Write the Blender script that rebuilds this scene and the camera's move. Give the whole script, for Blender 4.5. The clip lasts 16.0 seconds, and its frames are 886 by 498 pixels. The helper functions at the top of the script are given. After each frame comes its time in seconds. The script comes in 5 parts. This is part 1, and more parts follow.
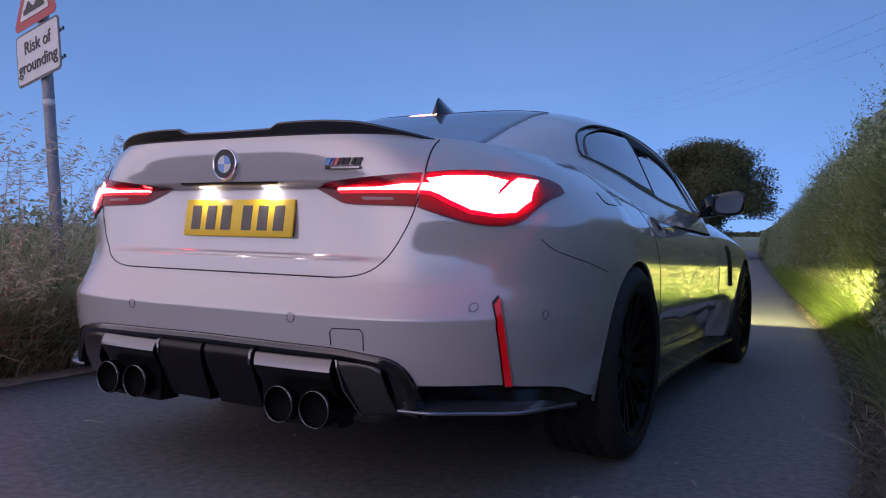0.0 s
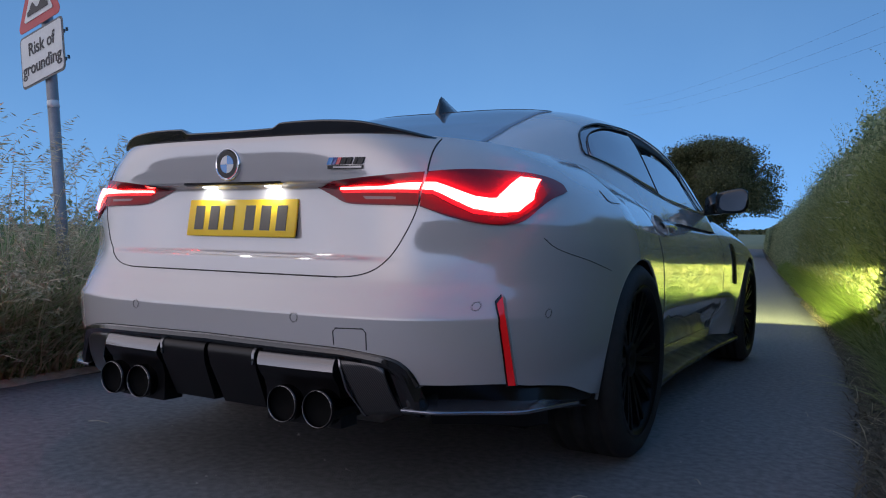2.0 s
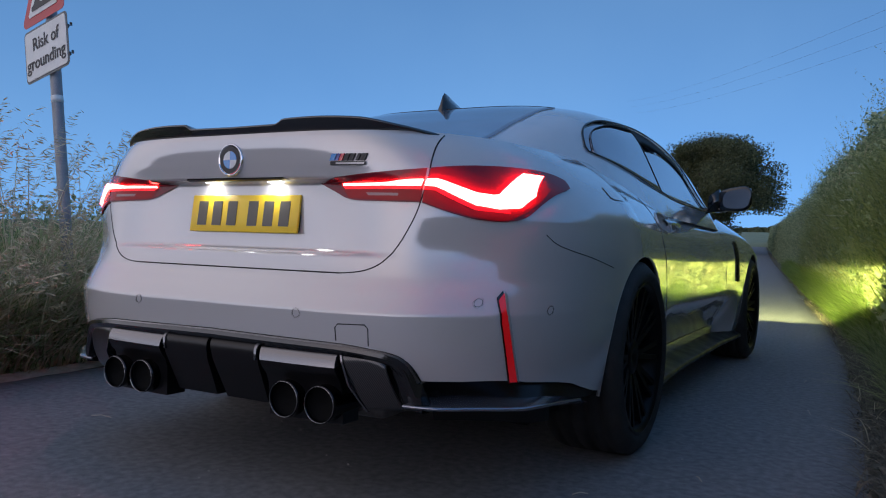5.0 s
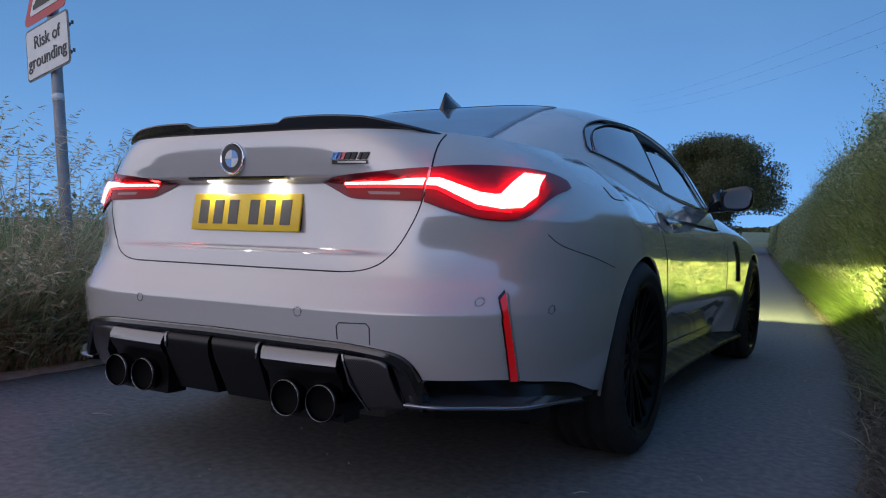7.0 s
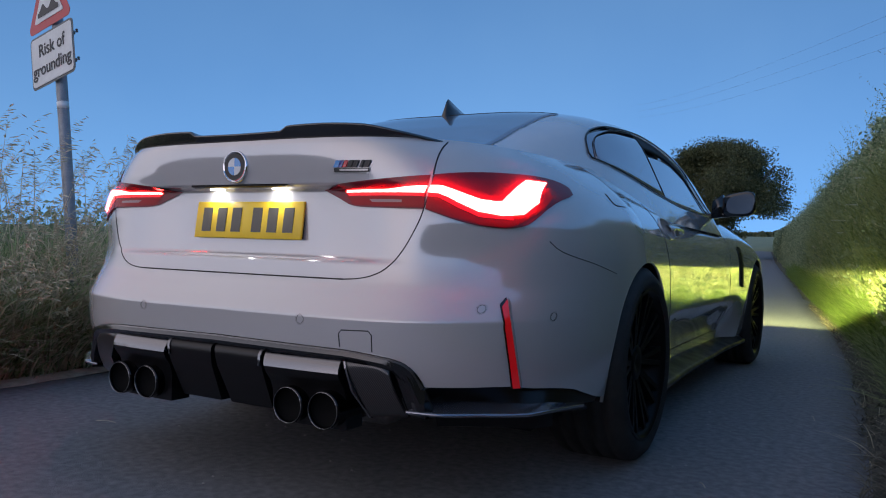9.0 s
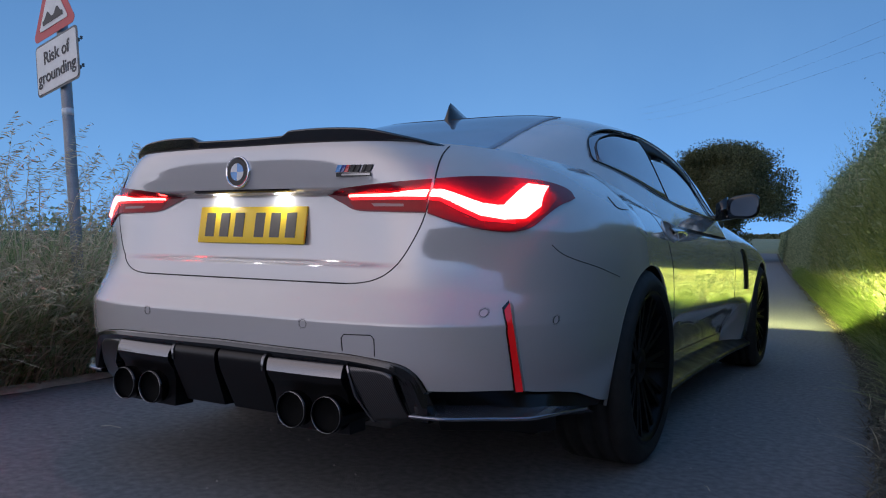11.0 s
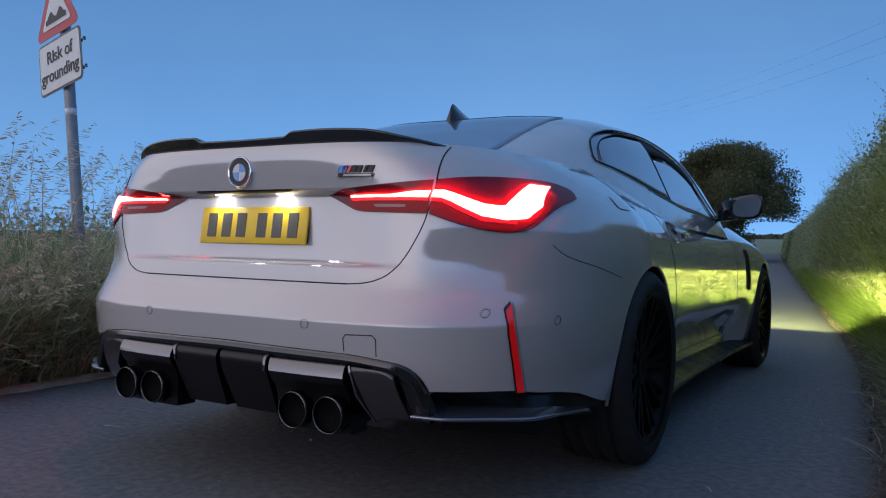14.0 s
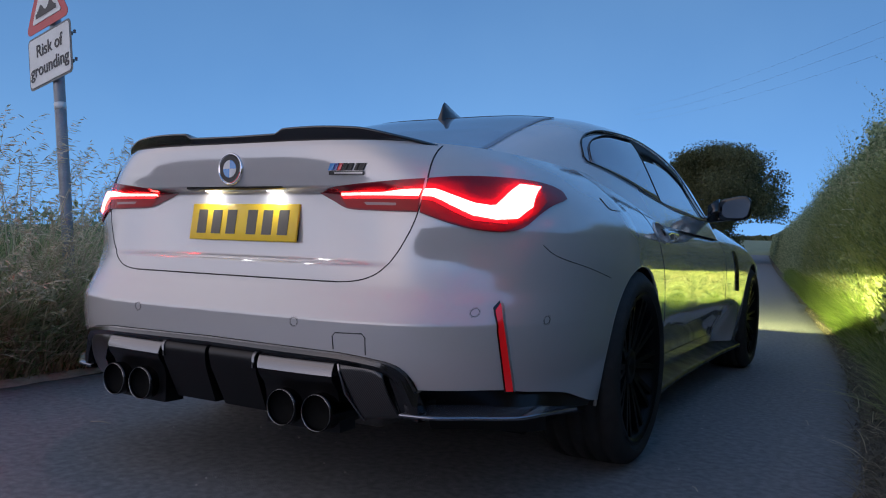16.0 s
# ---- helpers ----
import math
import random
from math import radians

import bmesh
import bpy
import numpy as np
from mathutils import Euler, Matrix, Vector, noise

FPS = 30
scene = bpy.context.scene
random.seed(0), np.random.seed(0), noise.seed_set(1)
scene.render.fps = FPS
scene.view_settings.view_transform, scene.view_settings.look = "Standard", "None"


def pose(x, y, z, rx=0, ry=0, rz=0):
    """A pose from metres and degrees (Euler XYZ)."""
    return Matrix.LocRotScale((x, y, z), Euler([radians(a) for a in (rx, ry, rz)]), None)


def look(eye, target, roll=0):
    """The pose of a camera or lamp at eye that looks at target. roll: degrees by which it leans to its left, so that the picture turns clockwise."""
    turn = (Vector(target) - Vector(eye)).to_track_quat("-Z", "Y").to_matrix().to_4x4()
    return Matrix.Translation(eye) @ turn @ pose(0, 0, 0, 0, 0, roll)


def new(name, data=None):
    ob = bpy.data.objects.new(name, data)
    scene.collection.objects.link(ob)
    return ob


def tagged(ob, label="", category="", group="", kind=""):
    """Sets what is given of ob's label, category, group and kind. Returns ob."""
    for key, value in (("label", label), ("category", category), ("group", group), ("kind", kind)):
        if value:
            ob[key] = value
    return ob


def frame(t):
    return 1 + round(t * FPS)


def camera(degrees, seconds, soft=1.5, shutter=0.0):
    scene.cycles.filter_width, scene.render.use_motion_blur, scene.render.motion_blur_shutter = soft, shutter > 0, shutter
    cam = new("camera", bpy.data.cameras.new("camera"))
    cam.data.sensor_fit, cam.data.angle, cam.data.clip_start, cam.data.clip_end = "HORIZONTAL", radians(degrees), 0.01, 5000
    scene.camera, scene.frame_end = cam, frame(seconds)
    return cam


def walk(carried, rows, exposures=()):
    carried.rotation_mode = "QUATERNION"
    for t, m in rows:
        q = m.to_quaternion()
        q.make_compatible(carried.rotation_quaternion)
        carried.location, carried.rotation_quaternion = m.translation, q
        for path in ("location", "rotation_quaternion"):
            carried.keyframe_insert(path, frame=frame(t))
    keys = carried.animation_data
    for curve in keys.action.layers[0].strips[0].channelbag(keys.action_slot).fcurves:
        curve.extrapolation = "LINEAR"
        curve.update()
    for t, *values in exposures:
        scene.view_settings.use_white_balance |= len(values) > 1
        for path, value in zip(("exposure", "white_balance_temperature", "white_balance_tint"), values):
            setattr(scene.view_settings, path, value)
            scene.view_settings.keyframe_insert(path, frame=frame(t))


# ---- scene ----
cam = camera(59.56, 16.0, soft=1.1)
# seconds, place, tilt, heading, roll
PATH = [
    (0.0, 1.6516, -1.6212, 0.7466, 89.589, 28.715, 1.560),
    (0.5, 1.6517, -1.6189, 0.7457, 89.613, 28.810, 1.454),
    (1.0, 1.6549, -1.6219, 0.7462, 89.627, 28.869, 1.390),
    (1.5, 1.6552, -1.6180, 0.7463, 89.607, 28.995, 1.349),
    (2.0, 1.6559, -1.6181, 0.7474, 89.506, 29.052, 1.337),
    (2.5, 1.6582, -1.6160, 0.7481, 89.497, 29.135, 1.388),
    (3.0, 1.6611, -1.6195, 0.7516, 89.462, 29.224, 1.435),
    (3.5, 1.6596, -1.6204, 0.7496, 89.454, 29.246, 1.475),
    (4.0, 1.6607, -1.6197, 0.7493, 89.393, 29.268, 1.497),
    (6.5, 1.6553, -1.6182, 0.7452, 89.105, 29.278, 1.710),
    (7.0, 1.6561, -1.6209, 0.7472, 89.175, 29.289, 1.734),
    (7.5, 1.6573, -1.6219, 0.7470, 89.286, 29.315, 1.717),
    (8.0, 1.6592, -1.6212, 0.7469, 89.381, 29.356, 1.705),
    (8.5, 1.6619, -1.6216, 0.7497, 89.449, 29.458, 1.653),
    (9.0, 1.6642, -1.6235, 0.7527, 89.560, 29.598, 1.567),
    (11.5, 1.6734, -1.6211, 0.7529, 89.880, 30.054, 1.188),
    (12.0, 1.6739, -1.6207, 0.7520, 89.898, 30.138, 1.171),
    (12.5, 1.6745, -1.6196, 0.7521, 89.832, 30.211, 1.189),
    (13.0, 1.6750, -1.6184, 0.7518, 89.775, 30.236, 1.170),
    (13.5, 1.6752, -1.6192, 0.7526, 89.822, 30.239, 1.220),
    (14.0, 1.6754, -1.6214, 0.7540, 89.846, 30.179, 1.302),
    (14.5, 1.6777, -1.6229, 0.7550, 89.887, 30.122, 1.324),
    (15.0, 1.6778, -1.6190, 0.7524, 89.917, 30.090, 1.306),
    (15.5, 1.6791, -1.6228, 0.7541, 89.845, 30.010, 1.420),
    (16.0, 1.6763, -1.6233, 0.7564, 89.716, 29.455, 1.878),
]
walk(cam, [(t, pose(x, y, z, tilt, 0, turn) @ pose(0, 0, 0, 0, 0, roll)) for t, x, y, z, tilt, turn, roll in PATH],
     exposures=[(0.0, 0.0, 6600, 30), (1.6, 0.0, 6600, 30), (1.7, 0.0, 6500, 10), (16.0, 0.0, 6500, 10)])

# ---- dusk sky: blue overhead, the last warm glow low behind the camera ----
world = bpy.data.worlds.new("dusk_sky")
scene.world = world
world.use_nodes = True
wn, wl = world.node_tree.nodes, world.node_tree.links
sky = wn.new("ShaderNodeTexSky")
sky.sky_type = 'NISHITA'
sky.sun_disc = False
sky.sun_elevation = radians(24.0)
sky.sun_rotation = radians(165)
sky.air_density, sky.dust_density, sky.ozone_density = 1.0, 0.0, 4.0
cool = wn.new("ShaderNodeMix")
cool.data_type, cool.blend_type = 'RGBA', 'MULTIPLY'
cool.inputs["Factor"].default_value = 1.0
# thin high haze, hardly to be seen
haze, haze_ramp, haze_at = wn.new("ShaderNodeTexNoise"), wn.new("ShaderNodeValToRGB"), wn.new("ShaderNodeTexCoord")
haze.inputs["Scale"].default_value, haze.inputs["Detail"].default_value = 2.2, 5
haze_ramp.color_ramp.elements[0].position, haze_ramp.color_ramp.elements[1].position = .36, .68
haze_ramp.color_ramp.elements[0].color, haze_ramp.color_ramp.elements[1].color = (.68, .86, .90, 1), (.82, .96, .94, 1)
wl.new(haze_at.outputs["Generated"], haze.inputs["Vector"])
wl.new(haze.outputs["Fac"], haze_ramp.inputs[0])
wl.new(haze_ramp.outputs[0], cool.inputs["B"])
wl.new(sky.outputs[0], cool.inputs["A"])
# the horizon keeps the even tone of the sky above it
tone = wn.new("ShaderNodeTexCoord")
lift = wn.new("ShaderNodeVectorMath")
lift.operation = 'ADD'
lift.inputs[1].default_value = (0, 0, .46)
wl.new(tone.outputs["Generated"], lift.inputs[0])
wl.new(lift.outputs[0], sky.inputs[0])
# afterglow, soft and wide, towards where the sun went down
coord = wn.new("ShaderNodeTexCoord")
west = wn.new("ShaderNodeVectorMath")
west.operation = 'DOT_PRODUCT'
west.inputs[1].default_value = Vector((-.62, -.77, .14)).normalized()
wl.new(coord.outputs["Generated"], west.inputs[0])
fade = wn.new("ShaderNodeMapRange")
fade.interpolation_type = 'SMOOTHERSTEP'
fade.inputs["From Min"].default_value, fade.inputs["From Max"].default_value = .22, 1.0
wl.new(west.outputs["Value"], fade.inputs["Value"])
glow = wn.new("ShaderNodeMix")
glow.data_type, glow.blend_type = 'RGBA', 'ADD'
wl.new(fade.outputs[0], glow.inputs["Factor"])
wl.new(cool.outputs["Result"], glow.inputs["A"])
glow.inputs["B"].default_value = (2.95, 2.15, 1.45, 1)
# a narrow beige band low down in the same quarter
low = wn.new("ShaderNodeVectorMath")
low.operation = 'DOT_PRODUCT'
low.inputs[1].default_value = Vector((-.05, -.98, -.10)).normalized()
wl.new(coord.outputs["Generated"], low.inputs[0])
low_fade = wn.new("ShaderNodeMapRange")
low_fade.interpolation_type = 'SMOOTHERSTEP'
low_fade.inputs["From Min"].default_value, low_fade.inputs["From Max"].default_value = .72, 1.0
wl.new(low.outputs["Value"], low_fade.inputs["Value"])
band = wn.new("ShaderNodeMix")
band.data_type, band.blend_type = 'RGBA', 'ADD'
wl.new(low_fade.outputs[0], band.inputs["Factor"])
wl.new(glow.outputs["Result"], band.inputs["A"])
band.inputs["B"].default_value = (1.7, .95, .30, 1)
wl.new(band.outputs["Result"], wn["Background"].inputs[0])
wn["Background"].inputs[1].default_value = 0.30


def lamp(name, kind, m, watts, rgb, size):
    d = bpy.data.lights.new(name, kind)
    d.energy, d.color = watts, rgb
    if kind == 'AREA':
        d.size = size
    else:
        d.shadow_soft_size = size
    ob = new(name, d)
    ob.matrix_basis = m
    return ob


# dipped headlamps between added beam plates, and the two lamps over the number plate
for s in (1, -1):
    spot = lamp("headlamp_beam", 'SPOT', look((s * .70, 4.70, .619), (s * .70 + .28, 8.0, .47)), 2600, (.94, .95, .36), .004)
    spot.data.spot_size, spot.data.spot_blend = radians(92), .9
    lamp("plate_light", 'AREA', look((s * .125, .100, .896), (s * .12, .125, .75)), .20, (.96, .97, 1.0), .03)

# ---- small helpers ----
def mat(name, rgb, rough=.5, metal=0.0, emit=None, strength=0.0, coat=0.0, spec=.5):
    m = bpy.data.materials.new(name)
    m.use_nodes = True
    b = m.node_tree.nodes["Principled BSDF"]
    b.inputs["Base Color"].default_value = (*rgb, 1)
    b.inputs["Roughness"].default_value = rough
    b.inputs["Metallic"].default_value = metal
    b.inputs["Coat Weight"].default_value = coat
    b.inputs["Coat Roughness"].default_value = .03
    b.inputs["Specular IOR Level"].default_value = spec
    if emit:
        b.inputs["Emission Color"].default_value = (*emit, 1)
        b.inputs["Emission Strength"].default_value = strength
    return m


def vary(m, scale, dark, light, detail=6.0, bump=0.0, bump_scale=None, per=None):
    """Colour from dark to light by noise at two scales, optional relief, optional change from piece to piece."""
    nt = m.node_tree
    b = nt.nodes["Principled BSDF"]
    tc = nt.nodes.new("ShaderNodeTexCoord")
    n1, n2 = nt.nodes.new("ShaderNodeTexNoise"), nt.nodes.new("ShaderNodeTexNoise")
    for n, s in ((n1, scale), (n2, scale * 9)):
        n.inputs["Scale"].default_value = s
        n.inputs["Detail"].default_value = detail
        nt.links.new(tc.outputs["Object"], n.inputs["Vector"])
    mix = nt.nodes.new("ShaderNodeMath")
    mix.operation = 'MULTIPLY_ADD'
    nt.links.new(n1.outputs["Fac"], mix.inputs[0])
    mix.inputs[1].default_value = .6
    sc = nt.nodes.new("ShaderNodeMath")
    sc.operation = 'MULTIPLY'
    sc.inputs[1].default_value = .4
    nt.links.new(n2.outputs["Fac"], sc.inputs[0])
    nt.links.new(sc.outputs[0], mix.inputs[2])
    fac = mix.outputs[0]
    if per:
        src = nt.nodes.new("ShaderNodeNewGeometry") if per == "island" else nt.nodes.new("ShaderNodeObjectInfo")
        out = src.outputs["Random Per Island"] if per == "island" else src.outputs["Random"]
        add = nt.nodes.new("ShaderNodeMath")
        add.operation = 'MULTIPLY_ADD'
        nt.links.new(out, add.inputs[0])
        add.inputs[1].default_value = .5
        half = nt.nodes.new("ShaderNodeMath")
        half.operation = 'MULTIPLY_ADD'
        nt.links.new(fac, half.inputs[0])
        half.inputs[1].default_value, half.inputs[2].default_value = .8, -.15
        nt.links.new(half.outputs[0], add.inputs[2])
        fac = add.outputs[0]
    ramp = nt.nodes.new("ShaderNodeValToRGB")
    ramp.color_ramp.elements[0].position, ramp.color_ramp.elements[1].position = .32, .68
    ramp.color_ramp.elements[0].color, ramp.color_ramp.elements[1].color = (*dark, 1), (*light, 1)
    nt.links.new(fac, ramp.inputs[0])
    nt.links.new(ramp.outputs[0], b.inputs["Base Color"])
    if bump:
        n3 = nt.nodes.new("ShaderNodeTexNoise")
        n3.inputs["Scale"].default_value = bump_scale or scale * 20
        n3.inputs["Detail"].default_value = 4
        nt.links.new(tc.outputs["Object"], n3.inputs["Vector"])
        bp = nt.nodes.new("ShaderNodeBump")
        bp.inputs["Strength"].default_value = bump
        bp.inputs["Distance"].default_value = .01
        nt.links.new(n3.outputs["Fac"], bp.inputs["Height"])
        nt.links.new(bp.outputs[0], b.inputs["Normal"])
    return m


def link(name, me, material, parent=None, label="", flat=False):
    if material:
        me.materials.append(material)
    if not flat:
        me.polygons.foreach_set("use_smooth", [True] * len(me.polygons))
    ob = new(name, me)
    if parent is not None:
        ob.parent = parent
    return tagged(ob, label) if label else ob


def part(name, bm, material, parent, label="", flat=False):
    me = bpy.data.meshes.new(name)
    bmesh.ops.recalc_face_normals(bm, faces=bm.faces)
    bm.to_mesh(me)
    bm.free()
    return link(name, me, material, parent, label, flat)


def raw(name, verts, faces, material, parent=None, label="", flat=False):
    me = bpy.data.meshes.new(name)
    me.from_pydata([tuple(v) for v in verts], [], faces)
    me.update()
    return link(name, me, material, parent, label, flat)


def box(bm, cx, cy, cz, sx, sy, sz, bevel=0.0, m=None):
    vs = bmesh.ops.create_cube(bm, size=1, matrix=(m or Matrix()) @ pose(cx, cy, cz) @ Matrix.Diagonal((sx, sy, sz, 1)))["verts"]
    if bevel:
        es = list({e for v in vs for e in v.link_edges})
        bmesh.ops.bevel(bm, geom=es, offset=bevel, segments=2, affect='EDGES', profile=.5)
    return bm


def turned(bm, profile, m, n=48):
    """A solid of revolution round the local x axis: profile of (x, radius)."""
    rings = []
    for x, r in profile:
        rings.append([bm.verts.new(m @ Vector((x, r * math.cos(2 * math.pi * i / n), r * math.sin(2 * math.pi * i / n)))) for i in range(n)])
    for a, b in zip(rings, rings[1:]):
        for i in range(n):
            bm.faces.new((a[i], a[(i + 1) % n], b[(i + 1) % n], b[i]))
    return bm


def tube(name, pts, r, material, parent=None, label="", closed=False):
    """A round bar along points, as one mesh."""
    pts = [Vector(p) for p in pts]
    bm, rings, n = bmesh.new(), [], 8
    for i, p in enumerate(pts):
        q0, q1 = pts[(i - 1) % len(pts)] if closed or i else p, pts[(i + 1) % len(pts)] if closed or i + 1 < len(pts) else p
        d = (q1 - q0).normalized()
        a = d.orthogonal().normalized() if not rings else (a - d * a.dot(d)).normalized()
        b = d.cross(a)
        rings.append([bm.verts.new(p + r * (math.cos(k * 2 * math.pi / n) * a + math.sin(k * 2 * math.pi / n) * b)) for k in range(n)])
    for i in range(len(rings) - (0 if closed else 1)):
        u, v = rings[i], rings[(i + 1) % len(rings)]
        for k in range(n):
            bm.faces.new((u[k], u[(k + 1) % n], v[(k + 1) % n], v[k]))
    if not closed:
        bm.faces.new(rings[0]), bm.faces.new(rings[-1])
    return part(name, bm, material, parent, label)


def grid_mesh(name, f, nu, nv, material, parent=None, label="", thick=0.0):
    """A sheet f(u, v), u and v from 0 to 1; with thickness, closed behind."""
    vs = [Vector(f(i / nu, j / nv)) for j in range(nv + 1) for i in range(nu + 1)]
    fs = [(j * (nu + 1) + i, j * (nu + 1) + i + 1, (j + 1) * (nu + 1) + i + 1, (j + 1) * (nu + 1) + i) for j in range(nv) for i in range(nu)]
    ob = raw(name, vs, fs, material, parent, label)
    if thick:
        mod = ob.modifiers.new("thickness", 'SOLIDIFY')
        mod.thickness, mod.offset = thick, 0
    return ob


def outlined(points, n):
    """Evenly spaced points on a closed line of corners."""
    pts = [Vector(p) for p in points] + [Vector(points[0])]
    return [pts[i].lerp(pts[i + 1], k / n) for i in range(len(pts) - 1) for k in range(n)]


# ---- materials ----
PAINT = mat("grey_paint", (.545, .520, .505), .12, .20, coat=1.0)
PAINT.node_tree.nodes["Principled BSDF"].inputs["Coat IOR"].default_value = 1.6
GLOSS_BLACK = mat("gloss_black", (.008, .008, .009), .12, coat=.6)
MATT_BLACK = mat("matt_black", (.007, .007, .007), .6, spec=.3)
GAP = mat("shut_line_black", (.004, .004, .004), .7)
TYRE = vary(mat("tyre_rubber", (.03, .03, .03), .7), 30, (.008, .0075, .007), (.022, .020, .019), bump=.2)
RIM = mat("black_rim", (.005, .005, .0055), .35, 0.0, spec=.12)
CHROME = mat("chrome", (.75, .75, .77), .1, 1.0)
STEEL = mat("brushed_steel", (.4, .4, .4), .3, 1.0)
GLASS = mat("tinted_glass", (.35, .315, .345), .04, .75, coat=1.0)
# faint emission stands in for the lamp's red light spreading through the lens
RED_LENS = mat("red_lens", (.10, .002, .004), .25, coat=0.0, emit=(1, .002, .006), strength=.10, spec=.25)
RED_GLOW = mat("tail_glow", (.6, .02, .02), .4, emit=(1.0, .032, .028), strength=58)
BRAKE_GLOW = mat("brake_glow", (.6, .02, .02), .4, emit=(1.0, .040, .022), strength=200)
# no lamp: the emission puts the light it throws back into the material
GLOWING_REFLECTOR = mat("glowing_red_reflector", (.40, .005, .01), .15, coat=1.0, emit=(1, .01, .02), strength=.16)
PLATE = mat("yellow_plate", (.86, .57, .02), .35)
INK = mat("plate_black", (.01, .01, .01), .4)
PLATE_GREY = mat("plate_lettering_grey", (.085, .075, .062), .45)
ASPHALT = vary(mat("asphalt", (.09, .09, .09), .85), 34, (.108, .112, .118), (.245, .246, .247), detail=3.0, bump=.45, bump_scale=330)
EARTH = vary(mat("earth", (.08, .06, .04), .95), 5.0, (.045, .042, .022), (.16, .14, .085), bump=.8, bump_scale=30)
GREEN = vary(mat("grass_green", (.06, .09, .03), .6), 3, (.18, .26, .095), (.48, .55, .26), per="island")
STRAW = vary(mat("grass_straw", (.3, .25, .14), .7), 3, (.46, .38, .24), (.80, .70, .48), per="island")
LEAF = vary(mat("hedge_leaf", (.06, .1, .04), .55), 2, (.15, .205, .095), (.44, .49, .28), per="island")
TREE_LEAF = vary(mat("tree_leaf", (.05, .07, .03), .6), 1, (.07, .078, .03), (.17, .175, .075), per="island")
BARK = vary(mat("bark", (.1, .08, .06), .9), 6, (.05, .04, .03), (.14, .11, .08), bump=.8)
POLE_GREY = vary(mat("galvanised_pole", (.3, .31, .32), .5, .3), 12, (.22, .23, .24), (.36, .37, .38), bump=.1)
SIGN_WHITE = vary(mat("sign_white", (.75, .76, .74), .4), 6, (.62, .64, .62), (.76, .77, .75))
SIGN_EDGE = mat("sign_grey_edge", (.12, .13, .13), .5)
SIGN_RED = mat("sign_red", (.5, .03, .04), .4)
SIGN_BLACK = mat("sign_black", (.02, .02, .022), .5)
SATIN_BLACK = mat("satin_black", (.006, .0055, .006), .30, spec=.35)
CARBON = mat("carbon_gloss", (.012, .012, .013), .2, coat=1.0)
CARBON_WEAVE = mat("carbon_weave", (.02, .02, .02), .3, coat=.6)
SMOKE_LENS = mat("smoked_lens", (.17, .009, .018), .15, coat=.1, spec=.3)
CLEAR = mat("clear_lens", (.26, .15, .15), .15, coat=.6)
DARK_CHROME = mat("dark_chrome", (.035, .034, .036), .25, 1.0)
CALIPER = mat("caliper_blue", (.02, .03, .06), .35, .2)
MIRROR = mat("mirror", (.19, .24, .265), .02, 1.0)
BADGE_BLUE = mat("enamel_blue", (.05, .25, .6), .2, coat=1.0)
BADGE_DEEP = mat("enamel_deep_blue", (.02, .04, .25), .2, coat=1.0)
BADGE_RED = mat("enamel_red", (.6, .02, .03), .2, coat=1.0)
LAMP_WHITE = mat("lamp_white", (.8, .8, .8), .4, emit=(.95, .97, 1), strength=9)
LAMP_WHITE_DIM = mat("headlamp_glass", (.6, .6, .6), .1, emit=(1, .97, .9), strength=4)
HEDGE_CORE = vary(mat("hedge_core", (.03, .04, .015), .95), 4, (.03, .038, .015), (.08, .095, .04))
HEDGE_GRASS = vary(mat("hedge_grass", (.12, .14, .06), .6), 3, (.18, .23, .07), (.43, .45, .19), per="island")
FRESH = vary(mat("fresh_grass", (.09, .15, .03), .55), 3, (.11, .18, .03), (.26, .35, .08), per="island")
FLOWER = mat("flower_white", (.6, .6, .52), .6)
WIRE = mat("wire_dark", (.10, .11, .13), .6)
PANEL_BLACK = mat("piano_black_panel", (.14, .14, .15), .12, .85, coat=1.0)
SKIRT_BLACK = mat("skirt_black", (.010, .010, .011), .38, spec=.2)
# emission for added strips that stand in for the red bloom beside the guides
RED_EDGE = mat("red_glow_edge", (.4, .005, .01), .3, emit=(1, .003, .012), strength=.7)
CLEAR_GLASS = mat("clear_glass", (.9, .93, .95), .0)
CLEAR_GLASS.node_tree.nodes["Principled BSDF"].inputs["Transmission Weight"].default_value = 1.0
CLEAR_GLASS.node_tree.nodes["Principled BSDF"].inputs["IOR"].default_value = 1.1
MUFFLER = vary(mat("dull_steel", (.16, .15, .145), .5, .7), 9, (.10, .09, .085), (.20, .185, .175))
# near-black that puts the shade of the tailpipe's depth into the colour
PIPE_SHADE = mat("pipe_shade_black", (.003, .003, .003), .8, spec=.1)
EDGE = vary(mat("dry_edge", (.35, .32, .26), .95), 20, (.28, .25, .19), (.60, .55, .44), bump=.6, bump_scale=120)
FIELD = vary(mat("field_grass", (.2, .22, .1), .9), .4, (.15, .18, .085), (.30, .31, .17), bump=.5, bump_scale=4)
STONE = mat("pale_stone", (.32, .31, .29), .8)


